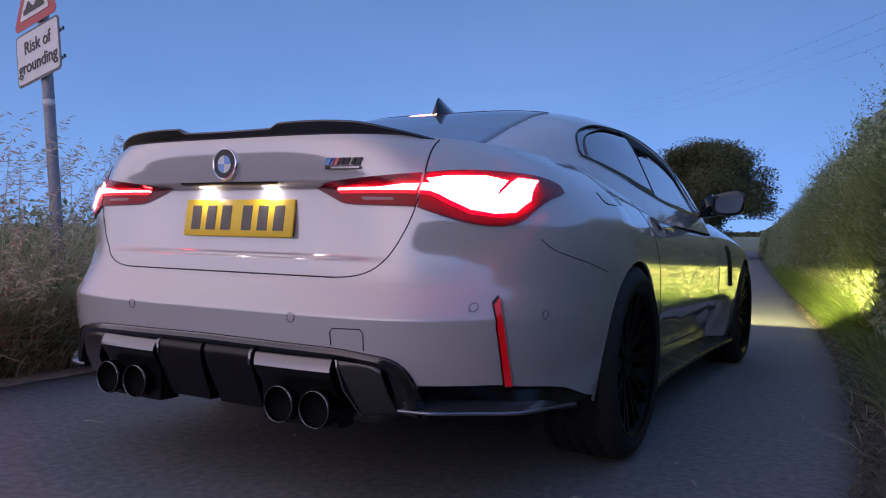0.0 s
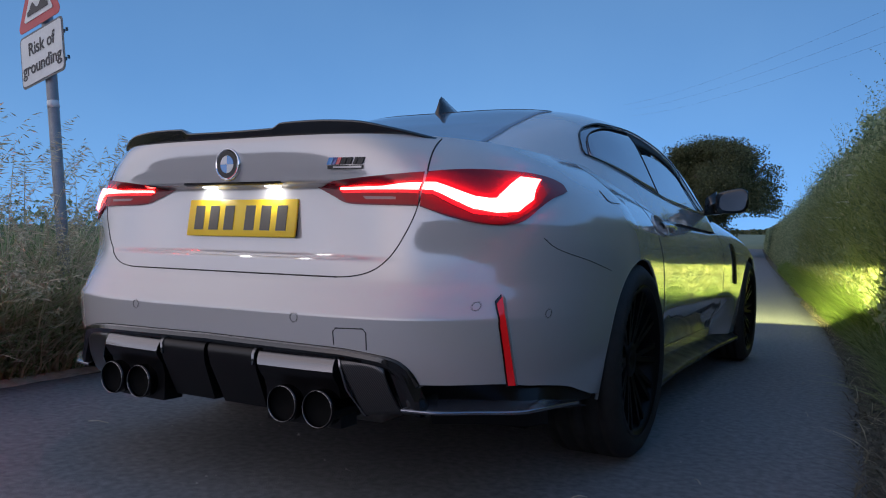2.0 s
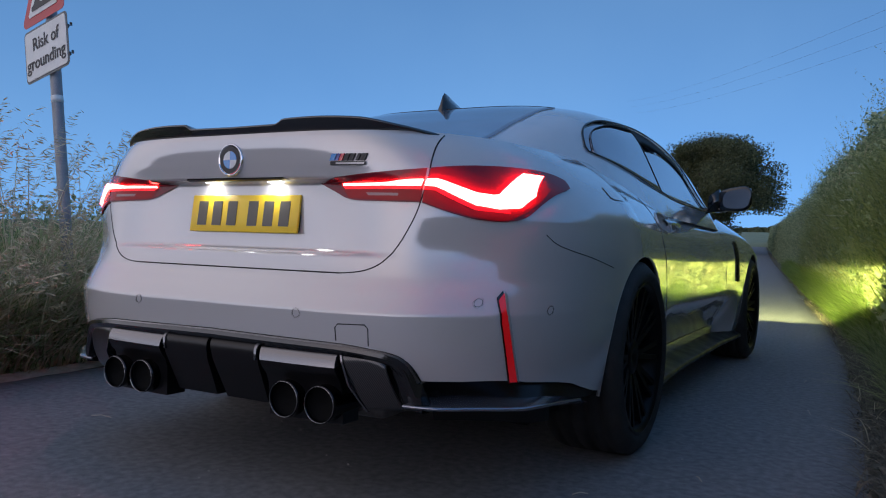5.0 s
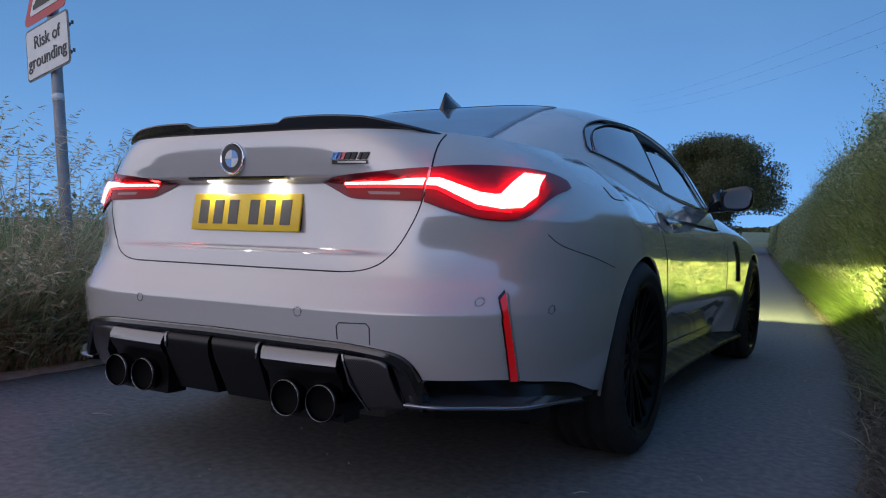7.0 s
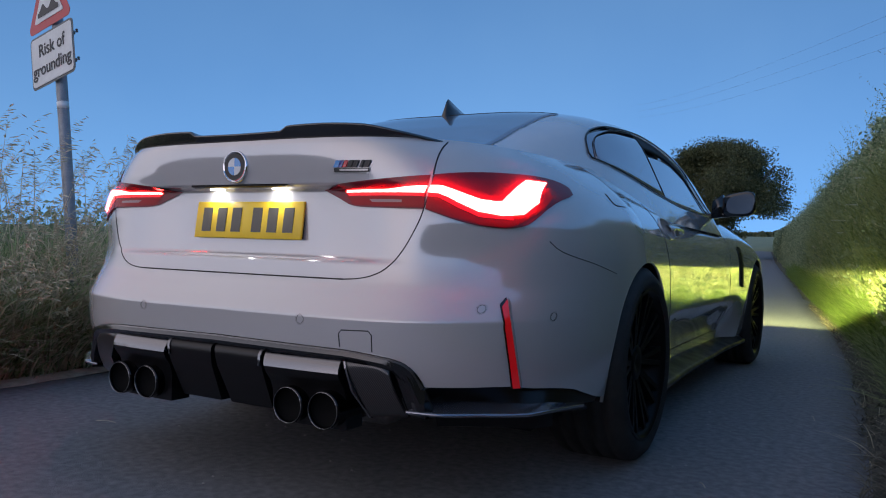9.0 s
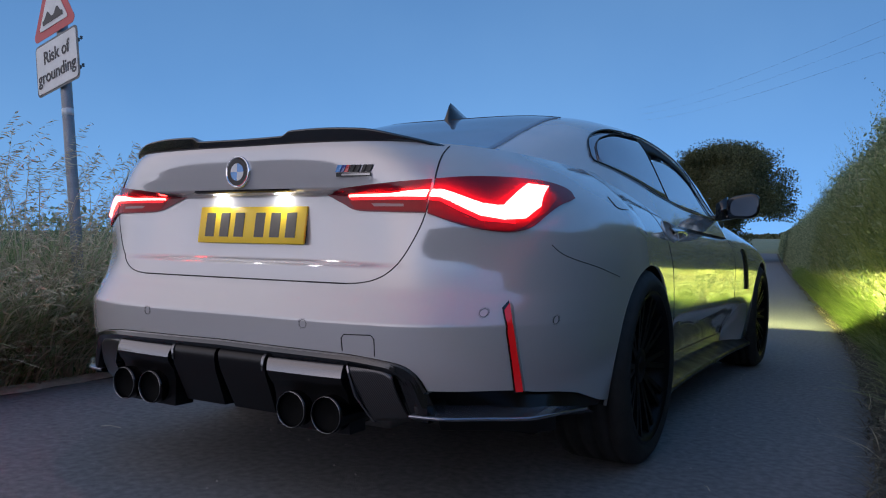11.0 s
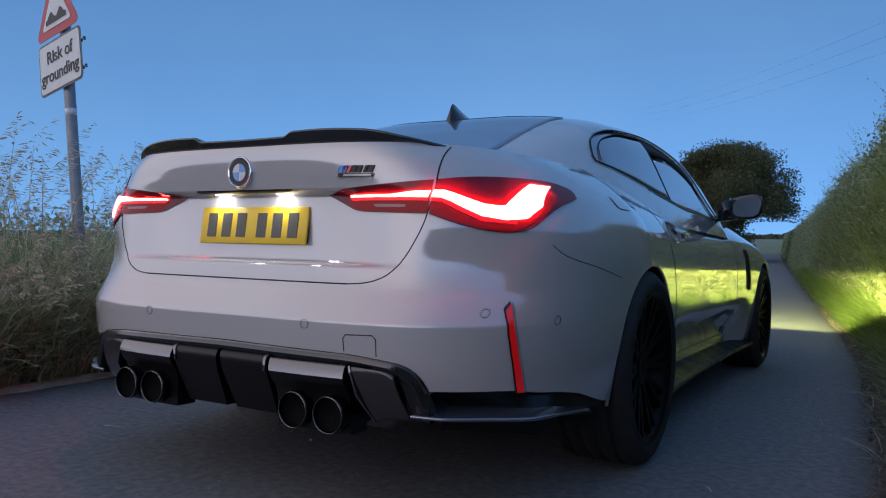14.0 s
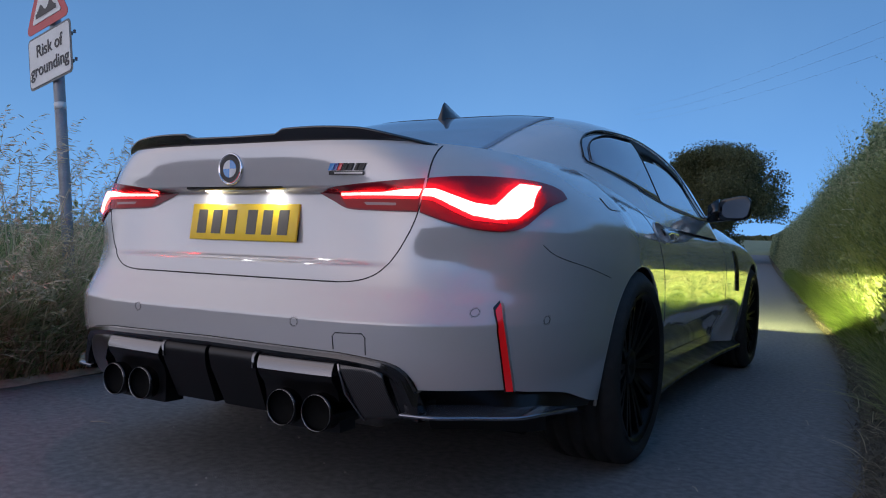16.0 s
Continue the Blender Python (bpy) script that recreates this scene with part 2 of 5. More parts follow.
def uneven_gloss(m, scale, low, high):
    """Dust and haze: the gloss varies over the surface."""
    nt = m.node_tree
    tc, n, r = nt.nodes.new("ShaderNodeTexCoord"), nt.nodes.new("ShaderNodeTexNoise"), nt.nodes.new("ShaderNodeMapRange")
    n.inputs["Scale"].default_value, n.inputs["Detail"].default_value = scale, 8
    r.inputs["From Min"].default_value, r.inputs["From Max"].default_value = .35, .7
    r.inputs["To Min"].default_value, r.inputs["To Max"].default_value = low, high
    nt.links.new(tc.outputs["Object"], n.inputs["Vector"])
    nt.links.new(n.outputs["Fac"], r.inputs["Value"])
    nt.links.new(r.outputs[0], nt.nodes["Principled BSDF"].inputs["Roughness"])


BLADE_BLACK = mat("blade_black", (.24, .25, .29), .18, .8, coat=.8)
uneven_gloss(PAINT, 5, .09, .15)
uneven_gloss(GLOSS_BLACK, 9, .08, .22)
uneven_gloss(SKIRT_BLACK, 9, .30, .48)
uneven_gloss(PLATE, 14, .28, .45)


def weave(m, scale):
    """Fine diagonal cloth of carbon fibre."""
    nt = m.node_tree
    tc, c = nt.nodes.new("ShaderNodeTexCoord"), nt.nodes.new("ShaderNodeTexWave")
    c.bands_direction = 'DIAGONAL'
    c.inputs["Scale"].default_value = scale
    nt.links.new(tc.outputs["Object"], c.inputs["Vector"])
    r = nt.nodes.new("ShaderNodeValToRGB")
    r.color_ramp.elements[0].color, r.color_ramp.elements[1].color = (.005, .005, .005, 1), (.05, .046, .046, 1)
    nt.links.new(c.outputs["Fac"], r.inputs[0])
    nt.links.new(r.outputs[0], nt.nodes["Principled BSDF"].inputs["Base Color"])


weave(CARBON_WEAVE, 85)
DEAD = vary(mat("dead_litter", (.12, .1, .07), .9), 8, (.06, .05, .035), (.22, .19, .13), per="island")


def translucent(m, share):
    """Thin leaves let part of the light through."""
    nt = m.node_tree
    b, out = nt.nodes["Principled BSDF"], nt.nodes["Material Output"]
    t, mix = nt.nodes.new("ShaderNodeBsdfTranslucent"), nt.nodes.new("ShaderNodeMixShader")
    nt.links.new(b.inputs["Base Color"].links[0].from_socket, t.inputs["Color"])
    mix.inputs[0].default_value = share
    nt.links.new(b.outputs[0], mix.inputs[1])
    nt.links.new(t.outputs[0], mix.inputs[2])
    nt.links.new(mix.outputs[0], out.inputs["Surface"])


for leafy in (GREEN, STRAW, LEAF, FRESH, HEDGE_GRASS, TREE_LEAF):
    translucent(leafy, .45)
# ---- car body surface ----
AX_R, AX_F, NEXP = 1.085, 3.942, 4.0


def spline(t, knots):
    """Smooth curve through (t, value) knots."""
    n = len(knots)
    if t <= knots[0][0]:
        return knots[0][1]
    if t >= knots[-1][0]:
        return knots[-1][1]
    i = max(k for k in range(n - 1) if knots[k][0] <= t)
    (t0, a), (t1, b) = knots[i], knots[i + 1]
    h = t1 - t0
    d = (b - a) / h
    dl = (a - knots[i - 1][1]) / (t0 - knots[i - 1][0]) if i > 0 else d
    dr = (knots[i + 2][1] - b) / (knots[i + 2][0] - t1) if i + 2 < n else d
    m0 = 0 if dl * d <= 0 else 2 * dl * d / (dl + d)
    m1 = 0 if dr * d <= 0 else 2 * dr * d / (dr + d)
    u = (t - t0) / h
    return a * (1 + 2 * u) * (1 - u) ** 2 + h * m0 * u * (1 - u) ** 2 + b * u * u * (3 - 2 * u) + h * m1 * u * u * (u - 1)


def smooth(a, b, t):
    t = min(1, max(0, (t - a) / (b - a)))
    return t * t * (3 - 2 * t)


Z_TOP = 1.035
BACK = [(.17, .16), (.30, .06), (.40, .012), (.47, -.003), (.53, -.006), (.548, -.0062), (.553, -.0045), (.559, -.0005), (.60, .025), (.645, .05), (.70, .060), (.80, .066), (.90, .067), (.95, .0610), (1.0, .0560), (1.02, .0555), (1.035, .060)]
WIDE = [(.17, .89), (.35, .925), (.50, .94), (.70, .943), (.80, .934), (.87, .905), (.92, .87), (.97, .82), (1.0, .785), (1.035, .735)]
PLAN = [(1.085, 1.0), (1.6, .972), (2.2, .952), (2.9, .952), (3.4, .972), (3.942, 1.0)]
BELT = [(.0, 1.035), (.8, 1.035), (1.3, 1.02), (2.0, .985), (2.8, .965), (3.4, .95), (4.1, .88), (4.6, .78), (4.8, .70)]


def back_y(x, z):
    """Depth of the tail at x, z, with the hollow round the number plate."""
    x, w, b = abs(x), spline(z, WIDE), spline(z, BACK)
    y = AX_R - (AX_R - b) * max(0, 1 - (x / w) ** NEXP) ** (1 / NEXP)
    ramp = min(1, max(0, (z - .693) / .012))
    hollow = .055 * smooth(.907, .896, z) * ramp * (1 - smooth(.24, .60, x))
    cheek = .010 * math.exp(-((z - .715) / .06) ** 2) * smooth(.56, .68, x) * (1 - smooth(.76, .86, x))
    return y + hollow + cheek


def tail(a, z):
    """Point of the tail by angle a (0 at the middle, pi/2 above the rear axle)."""
    w = spline(z, WIDE)
    x = w * math.sin(a) ** (2 / NEXP) if a > 0 else 0.0
    if a < 1.2:
        return x, back_y(x, z), z
    b = spline(z, BACK)
    return x, AX_R - (AX_R - b) * max(0, math.cos(a)) ** (2 / NEXP), z


def tuck(y, z):
    """The lower door draws in above the sill."""
    return .058 * smooth(.50, .30, z) * smooth(1.50, 1.80, y) * (1 - smooth(3.15, 3.50, y))


def side_x(y, z):
    """Half width of the flank at y, z."""
    top = spline(y, BELT)
    zz = .17 + (z - .17) * (Z_TOP - .17) / (top - .17)
    w = spline(zz, WIDE)
    if y < AX_R:
        b = spline(zz, BACK)
        return w * max(0, 1 - ((AX_R - y) / (AX_R - b)) ** NEXP) ** (1 / NEXP)
    if y < AX_F:
        return w * spline(y, PLAN) - tuck(y, z)
    return w * max(0, 1 - ((y - AX_F) / (4.79 - AX_F)) ** 2.6) ** (1 / 2.6)


ROOF = [(.50, 1.05), (.75, 1.10), (1.05, 1.215), (1.35, 1.312), (1.7, 1.363), (2.2, 1.390), (2.6, 1.378), (3.0, 1.29), (3.3, 1.17), (3.62, 1.0)]
CABIN = [(.50, .57), (.9, .71), (1.3, .785), (2.0, .81), (3.0, .81), (3.62, .68)]


def cabin_x(y, z):
    """Half width of the glasshouse at y, z."""
    base = spline(y, BELT) - .03
    h = spline(y, ROOF) - base
    u = min(1, max(0, (z - base) / max(.01, h)))
    return spline(y, CABIN) * (1 - .245 * u) * max(0, 1 - u ** 8) ** (1 / 3)

# ---- ground, lane and verges ----
def shift(y):
    """The lane bends to the left ahead of the car."""
    if y < 0:
        return 0.0
    return -.0088 * y * y if y < 7 else -.431 - .123 * (y - 7)


def rise(y):
    """The land climbs gently ahead."""
    d = max(0, y - 35)
    return .025 * d * d / (d + 60)


def land(x, y):
    r = x - shift(y)
    bank = .25 * smooth(2.2, 4.0, r) + .18 * smooth(-2.2, -3.4, r) + .03 * smooth(1.7, 2.1, r) + .03 * smooth(-2.05, -2.3, r)
    return rise(min(y, 400)) + bank - .012


def ground_sheet():
    xs = [-900, -400, -150, -60, -30, -15, -9] + [-6 + .25 * i for i in range(53)] + [9, 15, 30, 60, 150, 400, 900]
    ys = [-900, -300, -100, -40, -15, -8] + [-5 + .5 * i for i in range(60)] + [28 + 3 * i for i in range(30)] + [140, 200, 300, 500, 900]
    vs = [(x + shift(y) * (abs(x) < 40), y, land(x + shift(y), y) if abs(x) < 40 else rise(min(y, 400)) + .2) for y in ys for x in xs]
    n = len(xs)
    fs = [(j * n + i, j * n + i + 1, (j + 1) * n + i + 1, (j + 1) * n + i) for j in range(len(ys) - 1) for i in range(n - 1)]
    tagged(raw("ground", vs, fs, EARTH), "rough earth and field ground beside the lane", "ground", kind="structure")


def lane():
    rnd = random.Random(4)
    ys = [-14 + .2 * i for i in range(200)] + [26 + 1.5 * i for i in range(50)]
    us = [0, .010] + [i / 16 for i in range(1, 16)] + [.990, 1]
    vs, n = [], len(us)
    for y in ys:
        l, r = -2.02 + .05 * noise.noise((y * 1.7, 3, 0)) + .03 * rnd.random(), 1.68 + .05 * noise.noise((y * .9, 9, 0)) + .03 * noise.noise((y * 4.1, 5, 0)) + .012 * rnd.random()
        for i in range(n):
            x = l + (r - l) * us[i]
            edge = -.03 if i in (0, n - 1) else 0
            vs.append((x + shift(y), y, rise(y) + edge + .004 * noise.noise((x * .8, y * .8, 1))))
    fs = [(j * n + i, j * n + i + 1, (j + 1) * n + i + 1, (j + 1) * n + i) for j in range(len(ys) - 1) for i in range(n - 1)]
    tagged(raw("road", vs, fs, ASPHALT), "worn dark asphalt single-track country lane", "road", kind="structure")


ground_sheet()
lane()


def dry_edge():
    """The pale crumbling strip between the asphalt and the tall grass."""
    ys = [-6 + .08 * i for i in range(260)]
    vs = []
    for y in ys:
        w = .05 + .03 * noise.noise((y * 2.3, 1, 5))
        x = -2.035 + .03 * noise.noise((y * 1.1, 8, 5)) + shift(y)
        for o, z in ((-.16, .0), (-w, .018), (0, .016), (w + .01, .003)):
            vs.append((x + o, y, rise(y) + z + .006 * noise.noise((y * 9, o * 40, 0))))
    fs = [(j * 4 + i, j * 4 + i + 1, (j + 1) * 4 + i + 1, (j + 1) * 4 + i) for j in range(len(ys) - 1) for i in range(3)]
    tagged(raw("road_edge", vs, fs, EDGE), "pale dry crumbled edge of the lane", "road edge", kind="structure")


def bits():
    """Straws and small stones lying on the asphalt."""
    rnd = random.Random(8)
    for x, y, a, l in ((-1.04, .38, 15, .09), (1.33, 3.1, 80, .05), (.9, .55, 40, .05), (1.2, .9, 120, .05), (-1.5, .9, 60, .06), (1.42, 2.2, 100, .10)):
        d = Vector((math.cos(radians(a)), math.sin(radians(a)), 0))
        p = Vector((x, y, .008))
        tagged(tube("straw", [p, p + d * l * .5 + Vector((0, 0, .006)), p + d * l], .0016, EDGE), "single pale straw lying on the asphalt", "straw", group="straws on the lane")
    vs, fs = [], []
    for k in range(420):
        x, y, r = -1.9 + 3.5 * rnd.random(), -1.2 + 8 * rnd.random() ** 1.4, .0015 + .004 * rnd.random() ** 3
        o = len(vs)
        vs += [(x - r, y, .004), (x, y - r, .004), (x + r * 1.2, y, .004), (x, y + r, .004), (x, y, .005 + r)]
        fs += [(o, o + 1, o + 4), (o + 1, o + 2, o + 4), (o + 2, o + 3, o + 4), (o + 3, o, o + 4)]
    tagged(raw("grit", vs, fs, STONE, flat=True), "pale grit scattered over the asphalt", "grit", kind="stuff")


dry_edge()
bits()


# ---- road sign ----
def text_mesh(name, body, size, material, parent, m, depth=.001):
    cu = bpy.data.curves.new(name, 'FONT')
    cu.body, cu.size, cu.align_x, cu.align_y, cu.extrude = body, size, 'CENTER', 'CENTER', depth
    cu.offset = size * .012
    tmp = bpy.data.objects.new(name, cu)
    scene.collection.objects.link(tmp)
    me = bpy.data.meshes.new_from_object(tmp.evaluated_get(bpy.context.evaluated_depsgraph_get()))
    bpy.data.objects.remove(tmp)
    me.transform(m)
    return link(name, me, material, parent, flat=True)


def rounded(bm, w, h, r, y, m):
    vs = []
    for cx, cz, a0 in ((w / 2 - r, h / 2 - r, 0), (-w / 2 + r, h / 2 - r, 90), (-w / 2 + r, -h / 2 + r, 180), (w / 2 - r, -h / 2 + r, 270)):
        for k in range(7):
            t = radians(a0 + 15 * k)
            vs.append((cx + r * math.cos(t), cz + r * math.sin(t)))
    front = [bm.verts.new(m @ Vector((x, y, z))) for x, z in vs]
    back = [bm.verts.new(m @ Vector((x, y + .003, z))) for x, z in vs]
    bm.faces.new(front), bm.faces.new(back[::-1])
    for i in range(len(vs)):
        bm.faces.new((front[i], front[(i + 1) % len(vs)], back[(i + 1) % len(vs)], back[i]))


def tri(bm, side, r, y, m):
    h = side * math.sqrt(3) / 2
    vs = []
    for (cx, cz), a0 in zip(((side / 2 - r * 1.73, r), (0, h - 2 * r), (-side / 2 + r * 1.73, r)), (-90, 30, 150)):
        for k in range(9):
            t = radians(a0 + 15 * k)
            vs.append((cx + r * math.cos(t), cz + r * math.sin(t)))
    front = [bm.verts.new(m @ Vector((x, y, z))) for x, z in vs]
    back = [bm.verts.new(m @ Vector((x, y + .003, z))) for x, z in vs]
    bm.faces.new(front), bm.faces.new(back[::-1])
    for i in range(len(vs)):
        bm.faces.new((front[i], front[(i + 1) % len(vs)], back[(i + 1) % len(vs)], back[i]))


def road_sign():
    sign = tagged(new("road_sign"), "weathered warning road sign on a leaning grey steel post", "road sign")
    tube("post", [(-2.80, 1.55, -.15), (-2.912, 1.535, .896), (-3.006, 1.52, 1.73), (-3.145, 1.50, 2.90)], .036, POLE_GREY, sign, "grey steel post")
    tube("reflective_band", [(-2.986, 1.523, 1.555), (-2.992, 1.522, 1.60)], .0375, SIGN_WHITE, sign, "white band round the post")
    m = pose(-3.035, 1.470, 1.897, 0, -9.5, -6.5)
    bm = bmesh.new()
    rounded(bm, .535, .350, .035, 0, m)
    plate = part("sign_plate", bm, SIGN_EDGE, sign, "white plate with a grey border", flat=True)
    bm = bmesh.new()
    rounded(bm, .505, .320, .025, -.0035, m)
    part("sign_face", bm, SIGN_WHITE, plate, flat=True)
    up = m @ pose(0, -.006, 0, 90, 0, 0)
    text_mesh("lettering", "Risk of", .118, SIGN_BLACK, plate, up @ pose(.005, .062, 0) @ Matrix.Diagonal((1.0, 1.0, 1, 1)))
    text_mesh("lettering", "grounding", .118, SIGN_BLACK, plate, up @ pose(0, -.062, 0))
    t = m @ pose(-.01, 0, .200)
    bm = bmesh.new()
    tri(bm, .56, .035, 0, t)
    warn = part("warning_triangle", bm, SIGN_RED, sign, "red-bordered warning triangle", flat=True)
    bm = bmesh.new()
    tri(bm, .37, .012, -.0035, t @ pose(0, 0, .055))
    part("sign_face", bm, SIGN_WHITE, warn, flat=True)
    bm = bmesh.new()
    xs = [-.13 + .26 * k / 30 for k in range(31)]
    top = [.115 + .05 * math.exp(-((x + .06) / .035) ** 2) + .05 * math.exp(-((x - .06) / .035) ** 2) for x in xs]
    lo = [bm.verts.new(t @ Vector((x, -.006, .085))) for x in xs]
    hi = [bm.verts.new(t @ Vector((x, -.006, z))) for x, z in zip(xs, top)]
    for i in range(30):
        bm.faces.new((lo[i], lo[i + 1], hi[i + 1], hi[i]))
    part("hump_symbol", bm, SIGN_BLACK, warn, flat=True)
    for z in (-.09, .09):
        bm = bmesh.new()
        box(bm, -.01, .03, z, .48, .014, .022, .003, m)
        box(bm, .258, .03, z - .005, .012, .012, .008, 0, m)
        box(bm, .258, .03, z + .007, .012, .012, .008, 0, m)
        part("bracket", bm, SIGN_EDGE, sign)


road_sign()


# ---- the car ----
HEM = [(0, .474), (.43, .468), (.56, .455), (.605, .443), (.632, .418), (.648, .380), (.66, .380), (.79, .381), (.833, .378), (.86, .369), (.89, .360), (.913, .344), (.925, .317), (.934, .285)]
# middle, height, radius, and how much longer than high
ARCHES = ((1.145, .34, .366, 1.08), (AX_F + .01, .34, .362, 1.0))
HANDLE = (1.635, .838, .135, .043)
LID_EDGE = [(.648, .40), (.651, .44), (.660, .482), (.678, .518), (.706, .546), (.75, .575), (.834, .610), (.93, .625), (1.04, .625)]
CAR = tagged(new("car"), "light grey two-door sports coupe with lit tail lamps", "car")


def on_tail(x, z, off=0.0):
    """A point on the tail, lifted off the skin along its normal."""
    s, ax = (1 if x >= 0 else -1), abs(x)
    e = .002
    p = Vector((ax, back_y(ax, z), z))
    du = Vector((e, back_y(ax + e, z) - p.y, 0))
    dv = Vector((0, back_y(ax, z + e) - p.y, e))
    n = du.cross(dv).normalized()
    if n.y > 0:
        n = -n
    p += n * off
    return Vector((s * p.x, p.y, p.z))


def on_side(s, y, z, off=0.0):
    return Vector((s * (side_x(y, z) + off), y, z))


def ribbon(name, top, bottom, s, off, material, parent, nu=24, nv=5, label="", thick=0.0, curved=False):
    """A patch on the tail between two lines of (x, z)."""
    def along(line, u):
        f = u * (len(line) - 1)
        i = min(len(line) - 2, int(f))
        a, b = line[i], line[i + 1]
        if curved:
            o, e, t = line[max(0, i - 1)], line[min(len(line) - 1, i + 2)], f - i
            return tuple(b0 + .5 * t * (c0 - a0 + t * (2 * a0 - 5 * b0 + 4 * c0 - d0 + t * (3 * (b0 - c0) + d0 - a0))) for a0, b0, c0, d0 in zip(o, a, b, e))
        return a[0] + (b[0] - a[0]) * (f - i), a[1] + (b[1] - a[1]) * (f - i)

    def f(u, v):
        a, b = along(bottom, u), along(top, u)
        x, z = a[0] + (b[0] - a[0]) * v, a[1] + (b[1] - a[1]) * v
        return on_tail(s * x, z, off)
    ob = grid_mesh(name, f, nu, nv, material, parent, label)
    if thick:
        mod = ob.modifiers.new("thickness", 'SOLIDIFY')
        mod.thickness, mod.offset = thick, -1 if s > 0 else 1
    return ob


def door_edge(z):
    """The rear edge of the door leans back over the wheel arch."""
    return spline(z, [(.28, 1.60), (.50, 1.59), (.65, 1.56), (.80, 1.48), (.95, 1.42)])


def region(x, y, z):
    if y < 1.0 and z > .648 and x < spline(z, LID_EDGE):
        return "trunk_lid"
    cut = .80 if y < .30 else spline(y, [(.30, .80), (.40, .739), (.60, .70), (.89, .648)])
    if y < .90 and z < cut:
        return "rear_bumper"
    if door_edge(z) < y < 3.10 and z > .285:
        return "door"
    if y >= 3.10:
        return "front_wing"
    return "rear_wing"


PANELS = {}


def level(lo, hi, v):
    """Height of a row: the lowest rows follow the hem, those above lie level."""
    return lo + (.50 - lo) * v / .16 if v < .16 else .50 + (hi - .50) * (v - .16) / .84


def shell():
    cols = [("a", .02 + (math.pi / 2 - .02) * (k / 110) if k else 0.0) for k in range(111)]
    cols += [("y", AX_R + (4.785 - AX_R) * k / 240) for k in range(1, 241)]
    nz, verts, n = 130, [], len(cols)
    for j in range(nz + 1):
        v = j / nz
        for kind, c in cols:
            if kind == "a":
                x0 = tail(c, .45)[0]
                lo = spline(x0, HEM)
                verts.append(list(tail(c, level(lo, Z_TOP, v))))
            else:
                lo, hi = spline(c, [(AX_R, .285), (1.5, .215), (3.5, .215), (4.2, .22), (4.785, .25)]), spline(c, BELT)
                z = level(lo, hi, v)
                verts.append([side_x(c, z), c, z])
    faces, gone = {}, set()
    for j in range(nz):
        for i in range(n - 1):
            q = (j * n + i, j * n + i + 1, (j + 1) * n + i + 1, (j + 1) * n + i)
            c = [sum(verts[k][d] for k in q) / 4 for d in range(3)]
            if c[0] > .6 and ((c[1] - HANDLE[0]) / HANDLE[2]) ** 2 + ((c[2] - HANDLE[1]) / HANDLE[3]) ** 2 < 1:
                continue
            if c[0] > .6 and any(math.hypot((c[1] - ay) / k, c[2] - az) < r for ay, az, r, k in ARCHES):
                gone.update(q)
                continue
            faces.setdefault(region(*c), []).append(q)
    used = {k for fs in faces.values() for q in fs for k in q}
    for k in gone & used:
        x, y, z = verts[k]
        for ay, az, r, long in ARCHES:
            d = math.hypot((y - ay) / long, z - az)
            if abs(d - r) < .06:
                y, z = ay + (y - ay) * r / d, az + (z - az) * r / d
                verts[k] = [side_x(y, z), y, z]
                break
    top0 = nz * n
    for name, fs in faces.items():
        for group in ([(1, -1)] if name in ("trunk_lid", "rear_bumper") else [(1,), (-1,)]):
            vs, out = [], []
            for s in group:
                idx = {}
                for q in fs:
                    for k in q:
                        if k not in idx:
                            x, y, z = verts[k]
                            idx[k] = len(vs)
                            vs.append((s * x, y, z))
                    out.append(tuple(idx[k] for k in (q if s > 0 else q[::-1])))
            PANELS[name, group[0]] = raw(name, vs, out, PAINT, CAR)
    # deck, scuttle and bonnet close the shell above
    for name, lo, hi in (("rear_deck", 0, 1.0), ("bonnet", 3.2, 4.8)):
        row = [verts[top0 + i] for i in range(n) if lo <= verts[top0 + i][1] <= hi]
        if name == "rear_deck":
            line = [(-x, y, z) for x, y, z in row[::-1]] + row
            cy = .9
            vs = [(x * s, cy + (y - cy) * s, z + .005 * (1 - s * s)) for s in (1, .85, .6, .3, .02) for x, y, z in line]
        else:
            line = row
            vs = [(x * s, y, z + .05 * (1 - s * s)) for x, y, z in row for s in (1, .8, .5, 0, -.5, -.8, -1)]
        m = len(line) if name == "rear_deck" else 7
        fs = [(j * m + i, j * m + i + 1, (j + 1) * m + i + 1, (j + 1) * m + i) for j in range(len(vs) // m - 1) for i in range(m - 1)]
        raw(name, vs, fs, PAINT, CAR)


def side_low(y):
    return spline(y, [(1.17, 1.088), (1.49, 1.044), (1.81, .996), (2.3, .956), (3.0, .942)])


def side_high(y):
    base = spline(y, BELT) - .03
    u = spline(y, [(1.17, .42), (1.23, .62), (1.33, .71), (1.6, .775), (2.0, .79), (2.4, .72), (2.7, .55), (2.98, .05)])
    return max(side_low(y), base + u * (spline(y, ROOF) - base))


def glass_low(y):
    return side_low(y) + .006


def glass_high(y):
    return max(glass_low(y), min(side_high(y) - .016, side_high(max(1.17, y - .05)) - .012))


def on_cabin(s, y, z, off=0.0):
    return Vector((s * (cabin_x(y, z) + off), y, z + off * .4))


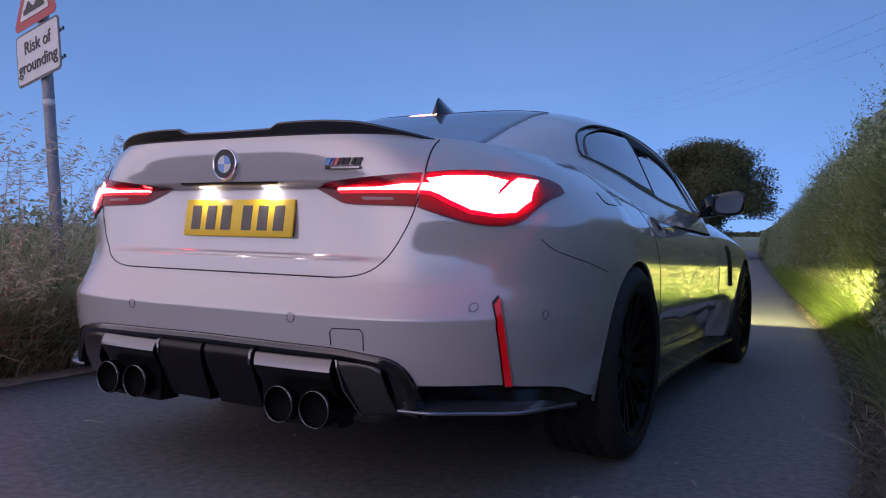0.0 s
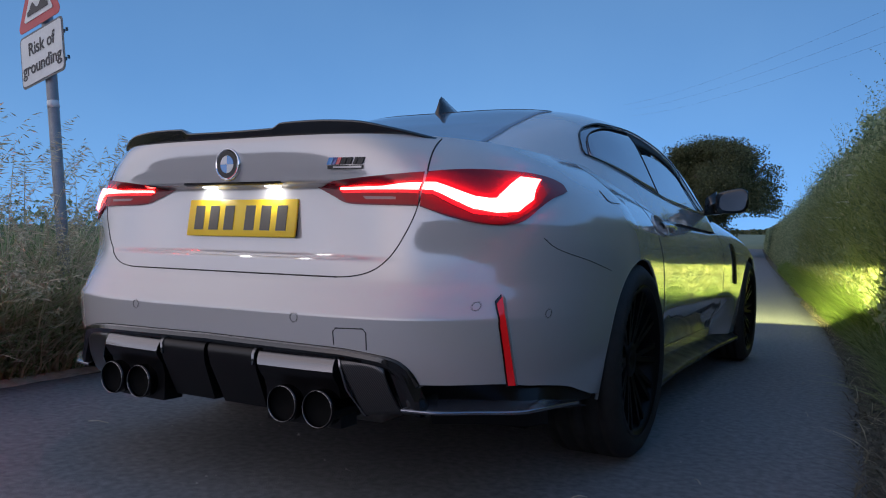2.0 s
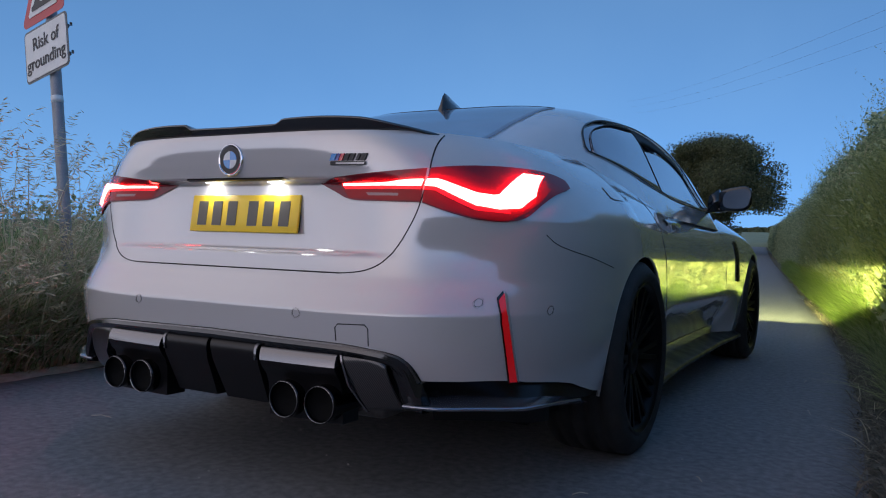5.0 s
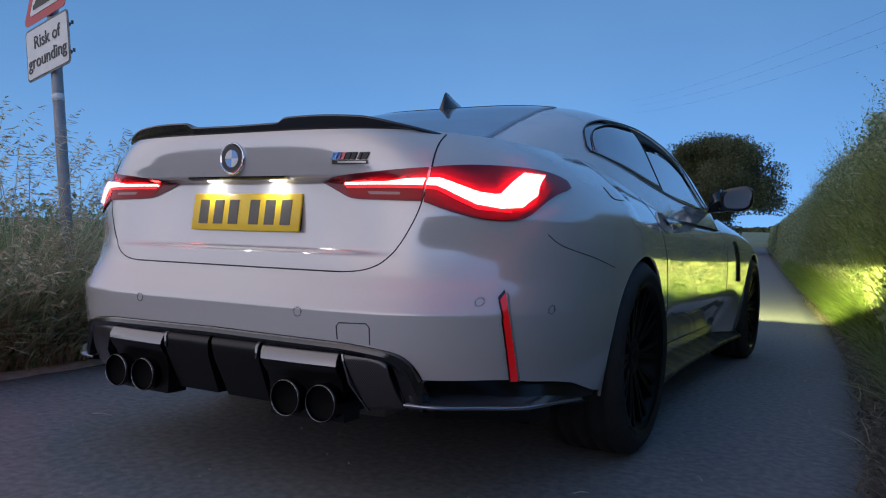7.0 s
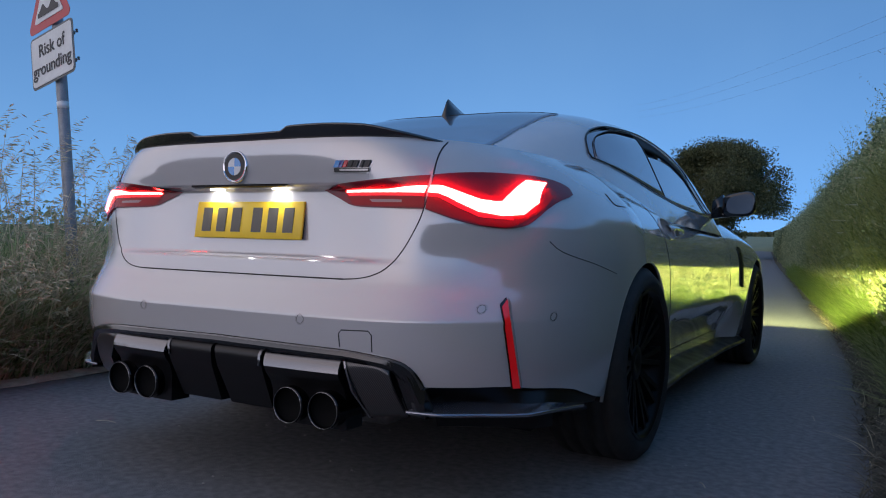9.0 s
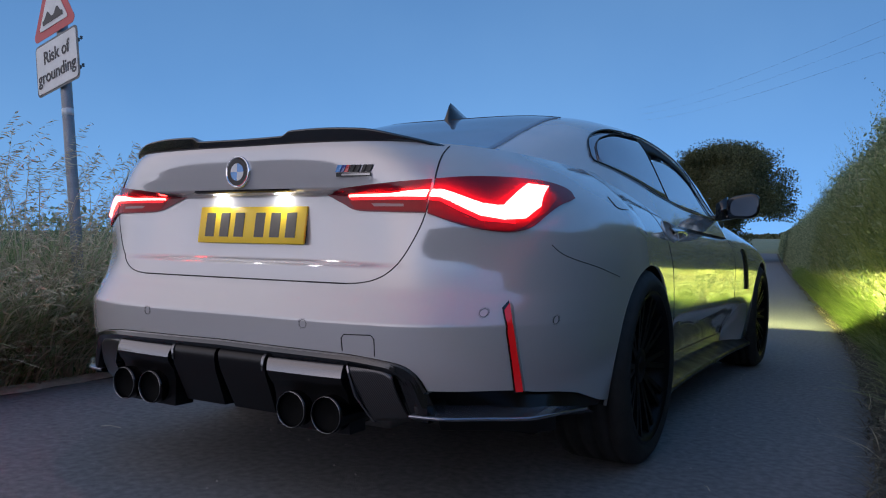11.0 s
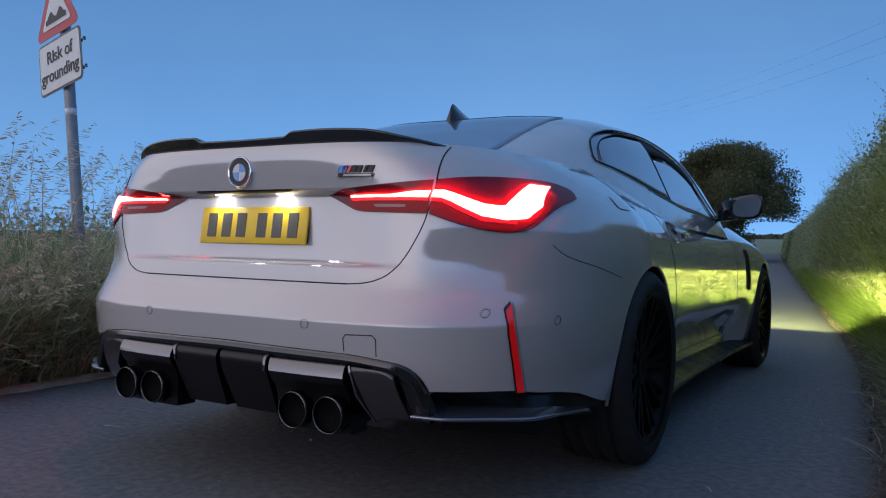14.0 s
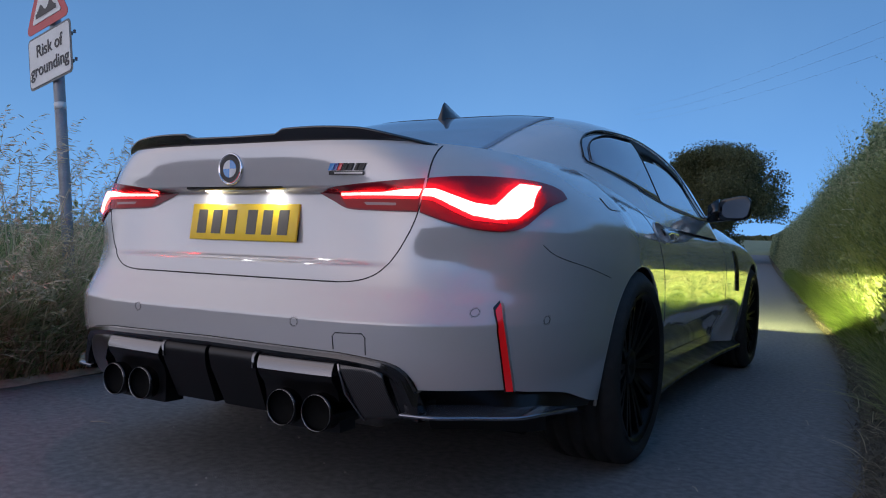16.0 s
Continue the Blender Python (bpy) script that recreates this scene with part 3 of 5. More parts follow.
def glasshouse():
    ny, m = 150, 72
    verts, roof = [], []
    for j in range(ny + 1):
        y = .50 + 3.12 * j / ny
        b = spline(y, BELT) - .03
        h = spline(y, ROOF) - b
        for k in range(m + 1):
            a = math.pi * k / m
            z = b + h * min(1, math.sin(a)) ** .75
            x = cabin_x(y, z) * (1 if a < math.pi / 2 else -1)
            if abs(a - math.pi / 2) < .25:
                x = cabin_x(y, b + h * math.sin(math.pi / 2 - .25) ** .75) * (math.pi / 2 - a) / .25
            if k in (0, m):
                z, x = z - .09, x + math.copysign(.045, math.pi / 2 - a)
            verts.append((x, y, z))
    panes, cut = {"windscreen": []}, set()
    for j in range(ny):
        for k in range(m):
            q = (j * (m + 1) + k, j * (m + 1) + k + 1, (j + 1) * (m + 1) + k + 1, (j + 1) * (m + 1) + k)
            x, y, z = (sum(verts[i][d] for i in q) / 4 for d in range(3))
            if 1.17 < y < 3.0 and abs(x) > .45 and side_low(y) < z < side_high(y):
                cut.update(q)
                continue
            if j >= 112 and 17 <= k < m - 17:
                panes["windscreen"].append(q)
            else:
                roof.append(q)
    # the edge of the window openings follows the frame exactly
    for i in cut & {i for q in roof for i in q}:
        x, y, z = verts[i]
        lo, hi = side_low(y), side_high(y)
        z = lo if abs(z - lo) < abs(z - hi) else hi
        verts[i] = (math.copysign(cabin_x(y, z), x), y, z)
    raw("roof", verts, roof, PAINT, CAR)
    for name, fs in panes.items():
        idx, vs, out = {}, [], []
        for q in fs:
            for i in q:
                if i not in idx:
                    idx[i] = len(vs)
                    vs.append(Vector(verts[i]) + Vector((0, 0, .004)))
            out.append(tuple(idx[i] for i in q))
        ob = raw(name, vs, out, CLEAR_GLASS, CAR, "clear sloping windscreen glass")
        mod = ob.modifiers.new("thickness", 'SOLIDIFY')
        mod.thickness, mod.offset = .004, 0
    def top_z(x, y):
        b = spline(y, BELT) - .03
        h, lo, hi = spline(y, ROOF) - b, 0.0, 1.0
        for _ in range(24):
            mid = (lo + hi) / 2
            lo, hi = (mid, hi) if cabin_x(y, b + h * mid) > abs(x) else (lo, mid)
        return b + h * lo
    def pane(u, v):
        x = -.475 + .95 * u
        y = .60 + (.70 + .12 * (x / .5) ** 2) * v
        return x, y, top_z(x, y) + .0025
    grid_mesh("rear_window", pane, 40, 30, GLASS, CAR, "tinted glass reflecting the sky", thick=.004)
    tube("window_seal", [Vector((x, 1.30 + .12 * (x / .5) ** 2, top_z(x, 1.30 + .12 * (x / .5) ** 2) + .004)) for x in [-.475 + .95 * i / 30 for i in range(31)]], .002, GAP, CAR)
    for s in (1, -1):
        # side glass, its black surround and the door frame
        yy = [1.17 + 1.81 * i / 44 for i in range(45)]
        loop = [on_cabin(s, y, side_low(y), .004) for y in yy] + [on_cabin(s, y, side_high(y), .004) for y in yy[::-1]]
        tube("window_trim", loop, .0032, SATIN_BLACK, CAR, closed=True)
        grid_mesh("window_surround", lambda u, v: on_cabin(s, 1.172 + .79 * u, side_low(1.172 + .79 * u) * (1 - v) + side_high(1.172 + .79 * u) * v, -.005), 30, 10, GLASS, CAR, "gloss dark window surround", thick=.003)
        grid_mesh("quarter_window", lambda u, v: on_cabin(s, 1.225 + .73 * u, glass_low(1.225 + .73 * u) * (1 - v) + glass_high(1.225 + .73 * u) * v, -.0025), 26, 10, GLASS, CAR, "tinted glass reflecting the sky", thick=.003)
        tube("window_seal", [on_cabin(s, 1.225 + .73 * k / 30, glass_high(1.225 + .73 * k / 30), .0005) for k in range(31)], .0018, GAP, CAR)
        tube("glass_edge", [on_cabin(s, 1.957, side_low(1.957) * (1 - k / 8) + side_high(1.957) * k / 8, -.002) for k in range(9)], .0022, GAP, CAR)
        # the driver's window is let down part of the way
        def sheet(u, v):
            y = 1.962 + .96 * u
            lo, hi = side_low(y), side_high(y)
            return on_cabin(s, y, lo + (hi - lo) * v * ((.60 + .20 * math.sin(math.pi * u)) if s > 0 else 1), -.010)
        grid_mesh("door_window", sheet, 26, 10, GLASS, CAR, "door glass let down part of the way" if s > 0 else "closed door glass", thick=.004)
        grid_mesh("door_frame", lambda u, v: on_cabin(s, 1.96 + 1.0 * u, side_high(1.96 + 1.0 * u) - (.075 - .045 * u) * v, -.012), 24, 4, MATT_BLACK, CAR, "black door frame over the open window", thick=.01)
    # roof aerial and roof humps
    bm = bmesh.new()
    prof = [(1.28, 0), (1.285, .03), (1.30, .065), (1.315, .076), (1.34, .066), (1.40, .035), (1.46, .008), (1.48, 0)]
    rings = []
    for y, h in prof:
        w = .034 * (1 - abs(y - 1.36) / .16) + .005
        zb = spline(y, ROOF) - .012
        rings.append([bm.verts.new((-w, y, zb)), bm.verts.new((-w * .5, y, zb + h * .6)), bm.verts.new((0, y, zb + h + .012)), bm.verts.new((w * .5, y, zb + h * .6)), bm.verts.new((w, y, zb))])
    for a, b in zip(rings, rings[1:]):
        for i in range(4):
            bm.faces.new((a[i], a[i + 1], b[i + 1], b[i]))
    part("roof_aerial", bm, GLOSS_BLACK, CAR, "dark shark-fin roof aerial")


def interior():
    bm = bmesh.new()
    for s in (1, -1):
        box(bm, s * .76, 2.1, .70, .03, 2.6, .48)
    box(bm, 0, 2.1, .46, 1.5, 2.6, .03)
    box(bm, 0, .86, .78, 1.35, .05, .5)
    box(bm, 0, 3.2, .80, 1.45, .35, .22)
    part("cabin_tub", bm, MATT_BLACK, CAR, "black cabin lining")
    grid_mesh("headliner", lambda u, v: ((v - .5) * 1.16, 1.3 + 1.5 * u, spline(1.3 + 1.5 * u, ROOF) - .045 - .05 * (2 * v - 1) ** 4), 20, 12, MATT_BLACK, CAR, "black roof lining", thick=.006)
    for s in (1, -1):
        bm = bmesh.new()
        box(bm, s * .37, 2.05, .80, .46, .16, .55, .05, Matrix())
        box(bm, s * .37, 1.97, 1.09, .26, .10, .17, .04)
        part("front_seat", bm, MATT_BLACK, CAR, "black seat with headrest")
    bm = bmesh.new()
    box(bm, 0, 2.55, .205, 1.5, 4.0, .03)
    box(bm, 0, .46, .34, 1.3, .5, .08)
    part("underbody", bm, MATT_BLACK, CAR)


def arches_and_sills():
    for s in (1, -1):
        for ay, az, r, long in ARCHES:
            arc = [(ay - long * r * math.cos(t), az + r * math.sin(t)) for t in [radians(-12 + 204 * i / 48) for i in range(49)]]
            grid_mesh("arch_liner", lambda u, v: (s * (side_x(*arc[int(round(u * 48))]) * (1 - v) + .52 * v - .004), *arc[int(round(u * 48))]), 48, 3, MATT_BLACK, CAR, "black wheel-arch lining")
            tube("arch_lip", [(s * (side_x(y, z) - .005), y, z) for y, z in arc if y > ay - long * r * .99], .006, PAINT, CAR)
            bm = bmesh.new()
            box(bm, s * .50, ay, .42, .05, .78, .50)
            part("arch_liner", bm, MATT_BLACK, CAR)
        def sill(u, v):
            y = 1.53 + 2.04 * u
            prof = [(-.012, .235), (-.006, .222), (.012, .208), (.034, .198), (.033, .180), (-.10, .155)]
            i = min(4, int(v * 5))
            f = v * 5 - i
            o, z = prof[i][0] + (prof[i + 1][0] - prof[i][0]) * f, prof[i][1] + (prof[i + 1][1] - prof[i][1]) * f
            return s * (side_x(y, .24) + tuck(y, .24) * (.15 + .85 * smooth(0, .5, v)) + o), y, z
        grid_mesh("side_skirt", sill, 30, 10, SKIRT_BLACK, CAR, "gloss black side skirt")
        tube("shut_line", [on_side(s, door_edge(.285 + .645 * k / 24), .285 + .645 * k / 24, 0) for k in range(25)], .0015, GAP, CAR)
        tube("shut_line", [on_side(s, 3.10, .285 + .64 * k / 12, 0) for k in range(13)], .0015, GAP, CAR)
        tube("shut_line", [on_side(s, 1.60 + 1.50 * k / 20, .287, .0) for k in range(21)], .0022, GAP, CAR)
        # wing vent, handle, flap
        grid_mesh("wing_vent", lambda u, v: on_side(s, 3.37 + .10 * u - .06 * v, .535 + .245 * v, .004 + .01 * math.sin(u * 3.14)), 6, 8, GLOSS_BLACK, PANELS["front_wing", s], "black gill in the front wing")
        hy, hz, hl, hh = HANDLE
        def cup(u, v):
            t = 2 * math.pi * u
            return on_side(s, hy + hl * 1.10 * v * math.cos(t), hz + hh * 1.10 * v * math.sin(t), -.034 * max(0, 1 - v ** 3))
        door = PANELS["door", s]
        grid_mesh("handle_cup", cup, 40, 10, PAINT, door)
        tube("cup_edge", [on_side(s, hy + hl * 1.02 * math.cos(t), hz + hh * 1.02 * math.sin(t), .001) for t in [2 * math.pi * k / 48 for k in range(48)]], .0045, PAINT, door, closed=True)
        def pull(u, v):
            t, w = 2 * math.pi * v, .5 + .5 * abs(2 * u - 1) ** 2
            return on_side(s, hy - .04 + .32 * u, hz + .004 * math.sin(math.pi * u) + .015 * w * math.sin(t), .012 + .014 * math.sin(math.pi * u) ** .6 + .011 * math.cos(t))
        grid_mesh("door_handle", pull, 30, 14, PAINT, door, "body-coloured pull handle")
    flap = [on_side(1, y, z, .001) for y, z in [(.865, .93), (.868, .91), (.875, .897), (.90, .892), (.95, .892), (1.003, .893)]]
    tube("fuel_flap_line", flap, .002, GAP, PANELS["rear_wing", 1])


def tail_panels():
    for s in (1, -1):
        zs = [.648 + (.93 - .648) * (k / 60) ** 1.8 for k in range(61)]
        tube("shut_line", [on_tail(s * spline(z, LID_EDGE), z, 0) for z in zs], .0017, GAP, CAR)
        tube("shut_line", [on_tail(s * .625, .932 + .095 * k / 8, 0) for k in range(9)], .0022, GAP, CAR)
        tube("shut_line", [on_side(s, .36 + .40 * k / 16, spline(.36 + .40 * k / 16, [(.36, .765), (.40, .739), (.60, .70), (.89, .648)]), 0) for k in range(17)], .0013, GAP, CAR)
    tube("shut_line", [on_tail(-.40 + .80 * k / 50, .648, 0) for k in range(51)], .0021, GAP, CAR)
    tow = [(.433, .474), (.430, .508), (.438, .518), (.515, .520), (.524, .510), (.525, .466)]
    tube("tow_cover_line", [on_tail(x, z, 0) for x, z in tow], .0016, GAP, PANELS["rear_bumper", 1])
    bumper = PANELS["rear_bumper", 1]
    for x, z in ((-.312, .538), (.307, .538), (-.769, .585), (.769, .585), (-.890, .561), (.890, .561)):
        p, q, r = on_tail(x, z), on_tail(x, z + .004), on_tail(x + math.copysign(.004, -x), z)
        up, side = (q - p).normalized(), (r - p).normalized()
        out = side.cross(up).normalized()
        out = out if out.y < 0 else -out
        for rad, thin in ((.0115, .0006), (.0145, .0002)):
            tube("parking_sensor", [p + out * .0004 + rad * (math.cos(t) * side + math.sin(t) * up) for t in [2 * math.pi * k / 28 for k in range(28)]], thin, GAP, bumper, closed=True)


def spoiler():
    def section(u, v):
        x = -.615 + 1.23 * u
        ax = abs(x)
        y0 = back_y(ax, 1.03) + .012
        top = spline(ax, [(0, 1.058), (.165, 1.060), (.195, 1.074), (.30, 1.076), (.42, 1.072), (.54, 1.050), (.615, 1.031)])
        ring = [(y0 + .008, 1.026), (y0 - .004, 1.034), (y0 - .016, top - .010), (y0 - .018, top - .003), (y0 - .012, top), (y0 + .03, top - .006), (y0 + .12, min(top - .008, 1.046)), (y0 + .14, 1.02)]
        i = min(6, int(v * 7))
        f = v * 7 - i
        return x, ring[i][0] + (ring[i + 1][0] - ring[i][0]) * f, ring[i][1] + (ring[i + 1][1] - ring[i][1]) * f
    grid_mesh("boot_spoiler", section, 110, 14, CARBON, PANELS["trunk_lid", 1], "glossy carbon-fibre boot-lid spoiler")


def lamps():
    inner_top = [(.285, .8965), (.45, .916), (.619, .932)]
    inner_low = [(.285, .893), (.345, .868), (.400, .848), (.50, .843), (.612, .841)]
    outer_top = [(.627, .933), (.70, .942), (.771, .946), (.815, .944), (.845, .928), (.866, .902)]
    outer_low = [(.616, .840), (.689, .814), (.75, .799), (.807, .797), (.842, .818), (.867, .892)]
    guide_top = [(.623, .9005), (.647, .9005), (.668, .893), (.690, .884), (.735, .866), (.765, .8615), (.776, .863), (.786, .888), (.797, .923)]
    guide_low = [(.619, .884), (.643, .883), (.667, .873), (.690, .860), (.737, .836), (.785, .827), (.822, .833), (.836, .862), (.826, .921)]
    for s in (1, -1):
        lens = ribbon("tail_lamp", inner_top, inner_low, s, .004, SMOKE_LENS, CAR, 40, 8, "smoked red lamp lens", curved=True)
        ribbon("tail_light_bar", [(.371, .897), (.50, .899), (.615, .9015)], [(.376, .8855), (.50, .8845), (.610, .8835)], s, .009, RED_GLOW, lens, 16, 2, "bright glowing red light bar", thick=.005)
        ribbon("lower_lens", [(.365, .884), (.50, .883), (.610, .882)], [(.395, .852), (.50, .8465), (.612, .8445)], s, .0055, RED_LENS, lens, 16, 3)
        ribbon("glow_edge", [(.373, .8850), (.50, .8840), (.610, .8830)], [(.380, .876), (.50, .875), (.611, .874)], s, .0068, RED_EDGE, lens, 12, 2)
        ribbon("reversing_lamp", [(.455, .866), (.555, .864)], [(.465, .858), (.555, .857)], s, .0075, CLEAR, lens, 6, 2, "small clear reversing lamp, unlit")
        lens = ribbon("tail_lamp", outer_top, outer_low, s, .004, SMOKE_LENS, CAR, 60, 12, "smoked red lamp lens", curved=True)
        ribbon("tail_light_guide", guide_top, guide_low, s, .016, RED_GLOW, lens, 64, 4, "bright glowing red hooked light guide", thick=.012)
        ribbon("lower_lens", [(.619, .882), (.643, .881), (.690, .858), (.737, .834), (.803, .826), (.838, .842), (.832, .915)],
               [(.617, .8435), (.645, .832), (.690, .818), (.75, .803), (.807, .801), (.846, .842), (.852, .885)], s, .0055, RED_LENS, lens, 60, 4, curved=True)
        ribbon("glow_edge", [(.619, .8835), (.643, .8825), (.690, .8595), (.737, .8355), (.803, .8275)], [(.619, .874), (.645, .872), (.690, .847), (.739, .823), (.806, .817)], s, .0068, RED_EDGE, lens, 48, 3)
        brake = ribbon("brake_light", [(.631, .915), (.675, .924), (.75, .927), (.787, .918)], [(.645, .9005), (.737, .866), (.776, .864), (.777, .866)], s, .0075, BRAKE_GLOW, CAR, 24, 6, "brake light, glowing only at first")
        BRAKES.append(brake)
        def strip(name, lo, hi, z_lo, z_hi, off_lo, off_hi, material, label=""):
            """An upright patch on the bumper corner between two lines of (height, depth)."""
            def f(u, v):
                zl, zh = z_lo[0] + (z_lo[1] - z_lo[0]) * u, z_hi[0] + (z_hi[1] - z_hi[0]) * u
                p, q = on_side(s, spline(zl, lo), zl, off_lo), on_side(s, spline(zh, hi), zh, off_hi)
                return p.lerp(q, v)
            return grid_mesh(name, f, 28, 3, material, CAR, label)
        inner = [(.370, .2462), (.404, .2325), (.432, .2225), (.460, .214), (.487, .2074), (.514, .2023), (.540, .1978), (.566, .1988), (.62, .206)]
        outer = [(.370, .2672), (.404, .2521), (.435, .2398), (.465, .2298), (.495, .2226), (.525, .2164), (.554, .2116), (.582, .2155), (.62, .2205)]
        strip("reflector_slot", [(z, y - .002) for z, y in inner], [(z, y + .001) for z, y in outer], (.598, .371), (.617, .371), .003, .003, GLOSS_BLACK)
        strip("rear_reflector", inner, outer, (.592, .374), (.611, .373), .006, .006, GLOWING_REFLECTOR, "slim vertical red reflector given a faint glow")
        strip("reflector_bevel", [(z, y + .001) for z, y in outer], [(z, y + .012) for z, y in outer], (.616, .372), (.604, .372), .008, .0006, PAINT)
        # unseen box added inside the body to block the drawn-back brake light
        bm = bmesh.new()
        box(bm, s * .69, .455, .868, .23, .25, .11)
        part("lamp_housing", bm, MATT_BLACK, CAR)
    bm = bmesh.new()
    box(bm, -.13, 1.445, 1.258, .31, .03, .045)
    part("lamp_housing", bm, MATT_BLACK, CAR)
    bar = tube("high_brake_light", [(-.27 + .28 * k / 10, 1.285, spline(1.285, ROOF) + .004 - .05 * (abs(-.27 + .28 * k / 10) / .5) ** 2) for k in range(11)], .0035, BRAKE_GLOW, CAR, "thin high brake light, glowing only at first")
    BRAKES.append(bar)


BRAKES = []


def badge_and_plate():
    c = on_tail(0, .961, .004)
    m = Matrix.Translation(c) @ pose(0, 0, 0, 0, 0, -90)
    bm = bmesh.new()
    turned(bm, [(-.01, .048), (.001, .048), (.004, .0465), (.005, .044), (.003, .042), (.003, .0)], m, 40)
    roundel = part("badge", bm, CHROME, CAR, "round enamel badge with a bright rim")
    for name, r0, r1, a0, a1, mt, h in (("enamel_ring", .026, .040, 0, 360, INK, .0045), ("enamel_ring", .0405, .0435, 195, 255, BADGE_BLUE, .0052), ("enamel_ring", .0405, .0435, 275, 345, BADGE_RED, .0052),
                                     ("enamel", 0, .0255, 90, 180, SIGN_WHITE, .005), ("enamel", 0, .0255, 0, 90, BADGE_BLUE, .005), ("enamel", 0, .0255, 270, 360, SIGN_WHITE, .005), ("enamel", 0, .0255, 180, 270, BADGE_BLUE, .005)):
        bm = bmesh.new()
        k = 24
        ring = []
        for i in range(k + 1):
            t = radians(a0 + (a1 - a0) * i / k)
            ring.append([bm.verts.new(m @ Vector((h, r * math.cos(t), r * math.sin(t)))) for r in (max(r0, .0003), r1)])
        for a, b in zip(ring, ring[1:]):
            bm.faces.new((a[0], a[1], b[1], b[0]))
        part(name, bm, mt, roundel)
    # small model badge: three colour strokes, dark strokes and a bar
    base = None
    strokes = [(.358, .372, BADGE_BLUE), (.374, .384, BADGE_DEEP), (.386, .396, BADGE_RED), (.400, .412, INK), (.415, .428, INK), (.436, .444, INK), (.447, .462, INK)]
    for x0, x1, mt in strokes:
        bm = bmesh.new()
        quad = [bm.verts.new(on_tail(x, z, .006)) for x, z in ((x0 - .004, .951), (x1 - .004, .951), (x1 + .004, .970), (x0 + .004, .970))]
        back = [bm.verts.new(on_tail(x, z, .0)) for x, z in ((x0 - .004, .951), (x1 - .004, .951), (x1 + .004, .970), (x0 + .004, .970))]
        bm.faces.new(quad)
        for i in range(4):
            bm.faces.new((quad[i], quad[(i + 1) % 4], back[(i + 1) % 4], back[i]))
        ob = part("model_badge" if base is None else "stroke", bm, mt, base or CAR, "small dark model badge with colour strokes" if base is None else "", flat=True)
        base = base or ob
    ribbon("stroke", [(.356, .949), (.462, .949)], [(.356, .939), (.462, .939)], 1, .005, INK, base, 4, 1)
    ribbon("stroke", [(.374, .9465), (.458, .9465)], [(.374, .9415), (.458, .9415)], 1, .0062, STEEL, base, 4, 1)
    # number plate: its characters stand as plain bars
    tilt = pose(0, .113, .806, -8, 0, 0)
    bm = bmesh.new()
    box(bm, 0, 0, 0, .430, .008, .112, .003, tilt)
    plate = part("number_plate", bm, PLATE, CAR, "yellow number plate with dark bars")
    x = -.19
    for k in range(6):
        bm = bmesh.new()
        box(bm, x + .025, -.0048, 0, .037, .002, .074, 0, tilt)
        part("bar", bm, PLATE_GREY, plate, flat=True)
        x += .061 + (.022 if k == 2 else 0)
    bm = bmesh.new()
    box(bm, 0, .009, 0, .424, .008, .104, .003, tilt)
    part("plate_holder", bm, GLOSS_BLACK, CAR)
    ribbon("lid_strip", [(-.19, .909), (0, .909), (.19, .909)], [(-.20, .9025), (0, .9025), (.20, .9025)], 1, .002, DARK_CHROME, CAR, 20, 2, "dark strip above the number plate")
    for s in (1, -1):
        bm = bmesh.new()
        box(bm, s * .125, .112, .9005, .05, .02, .006, .002)
        part("plate_lamp", bm, LAMP_WHITE, CAR, "small white lamp over the number plate")


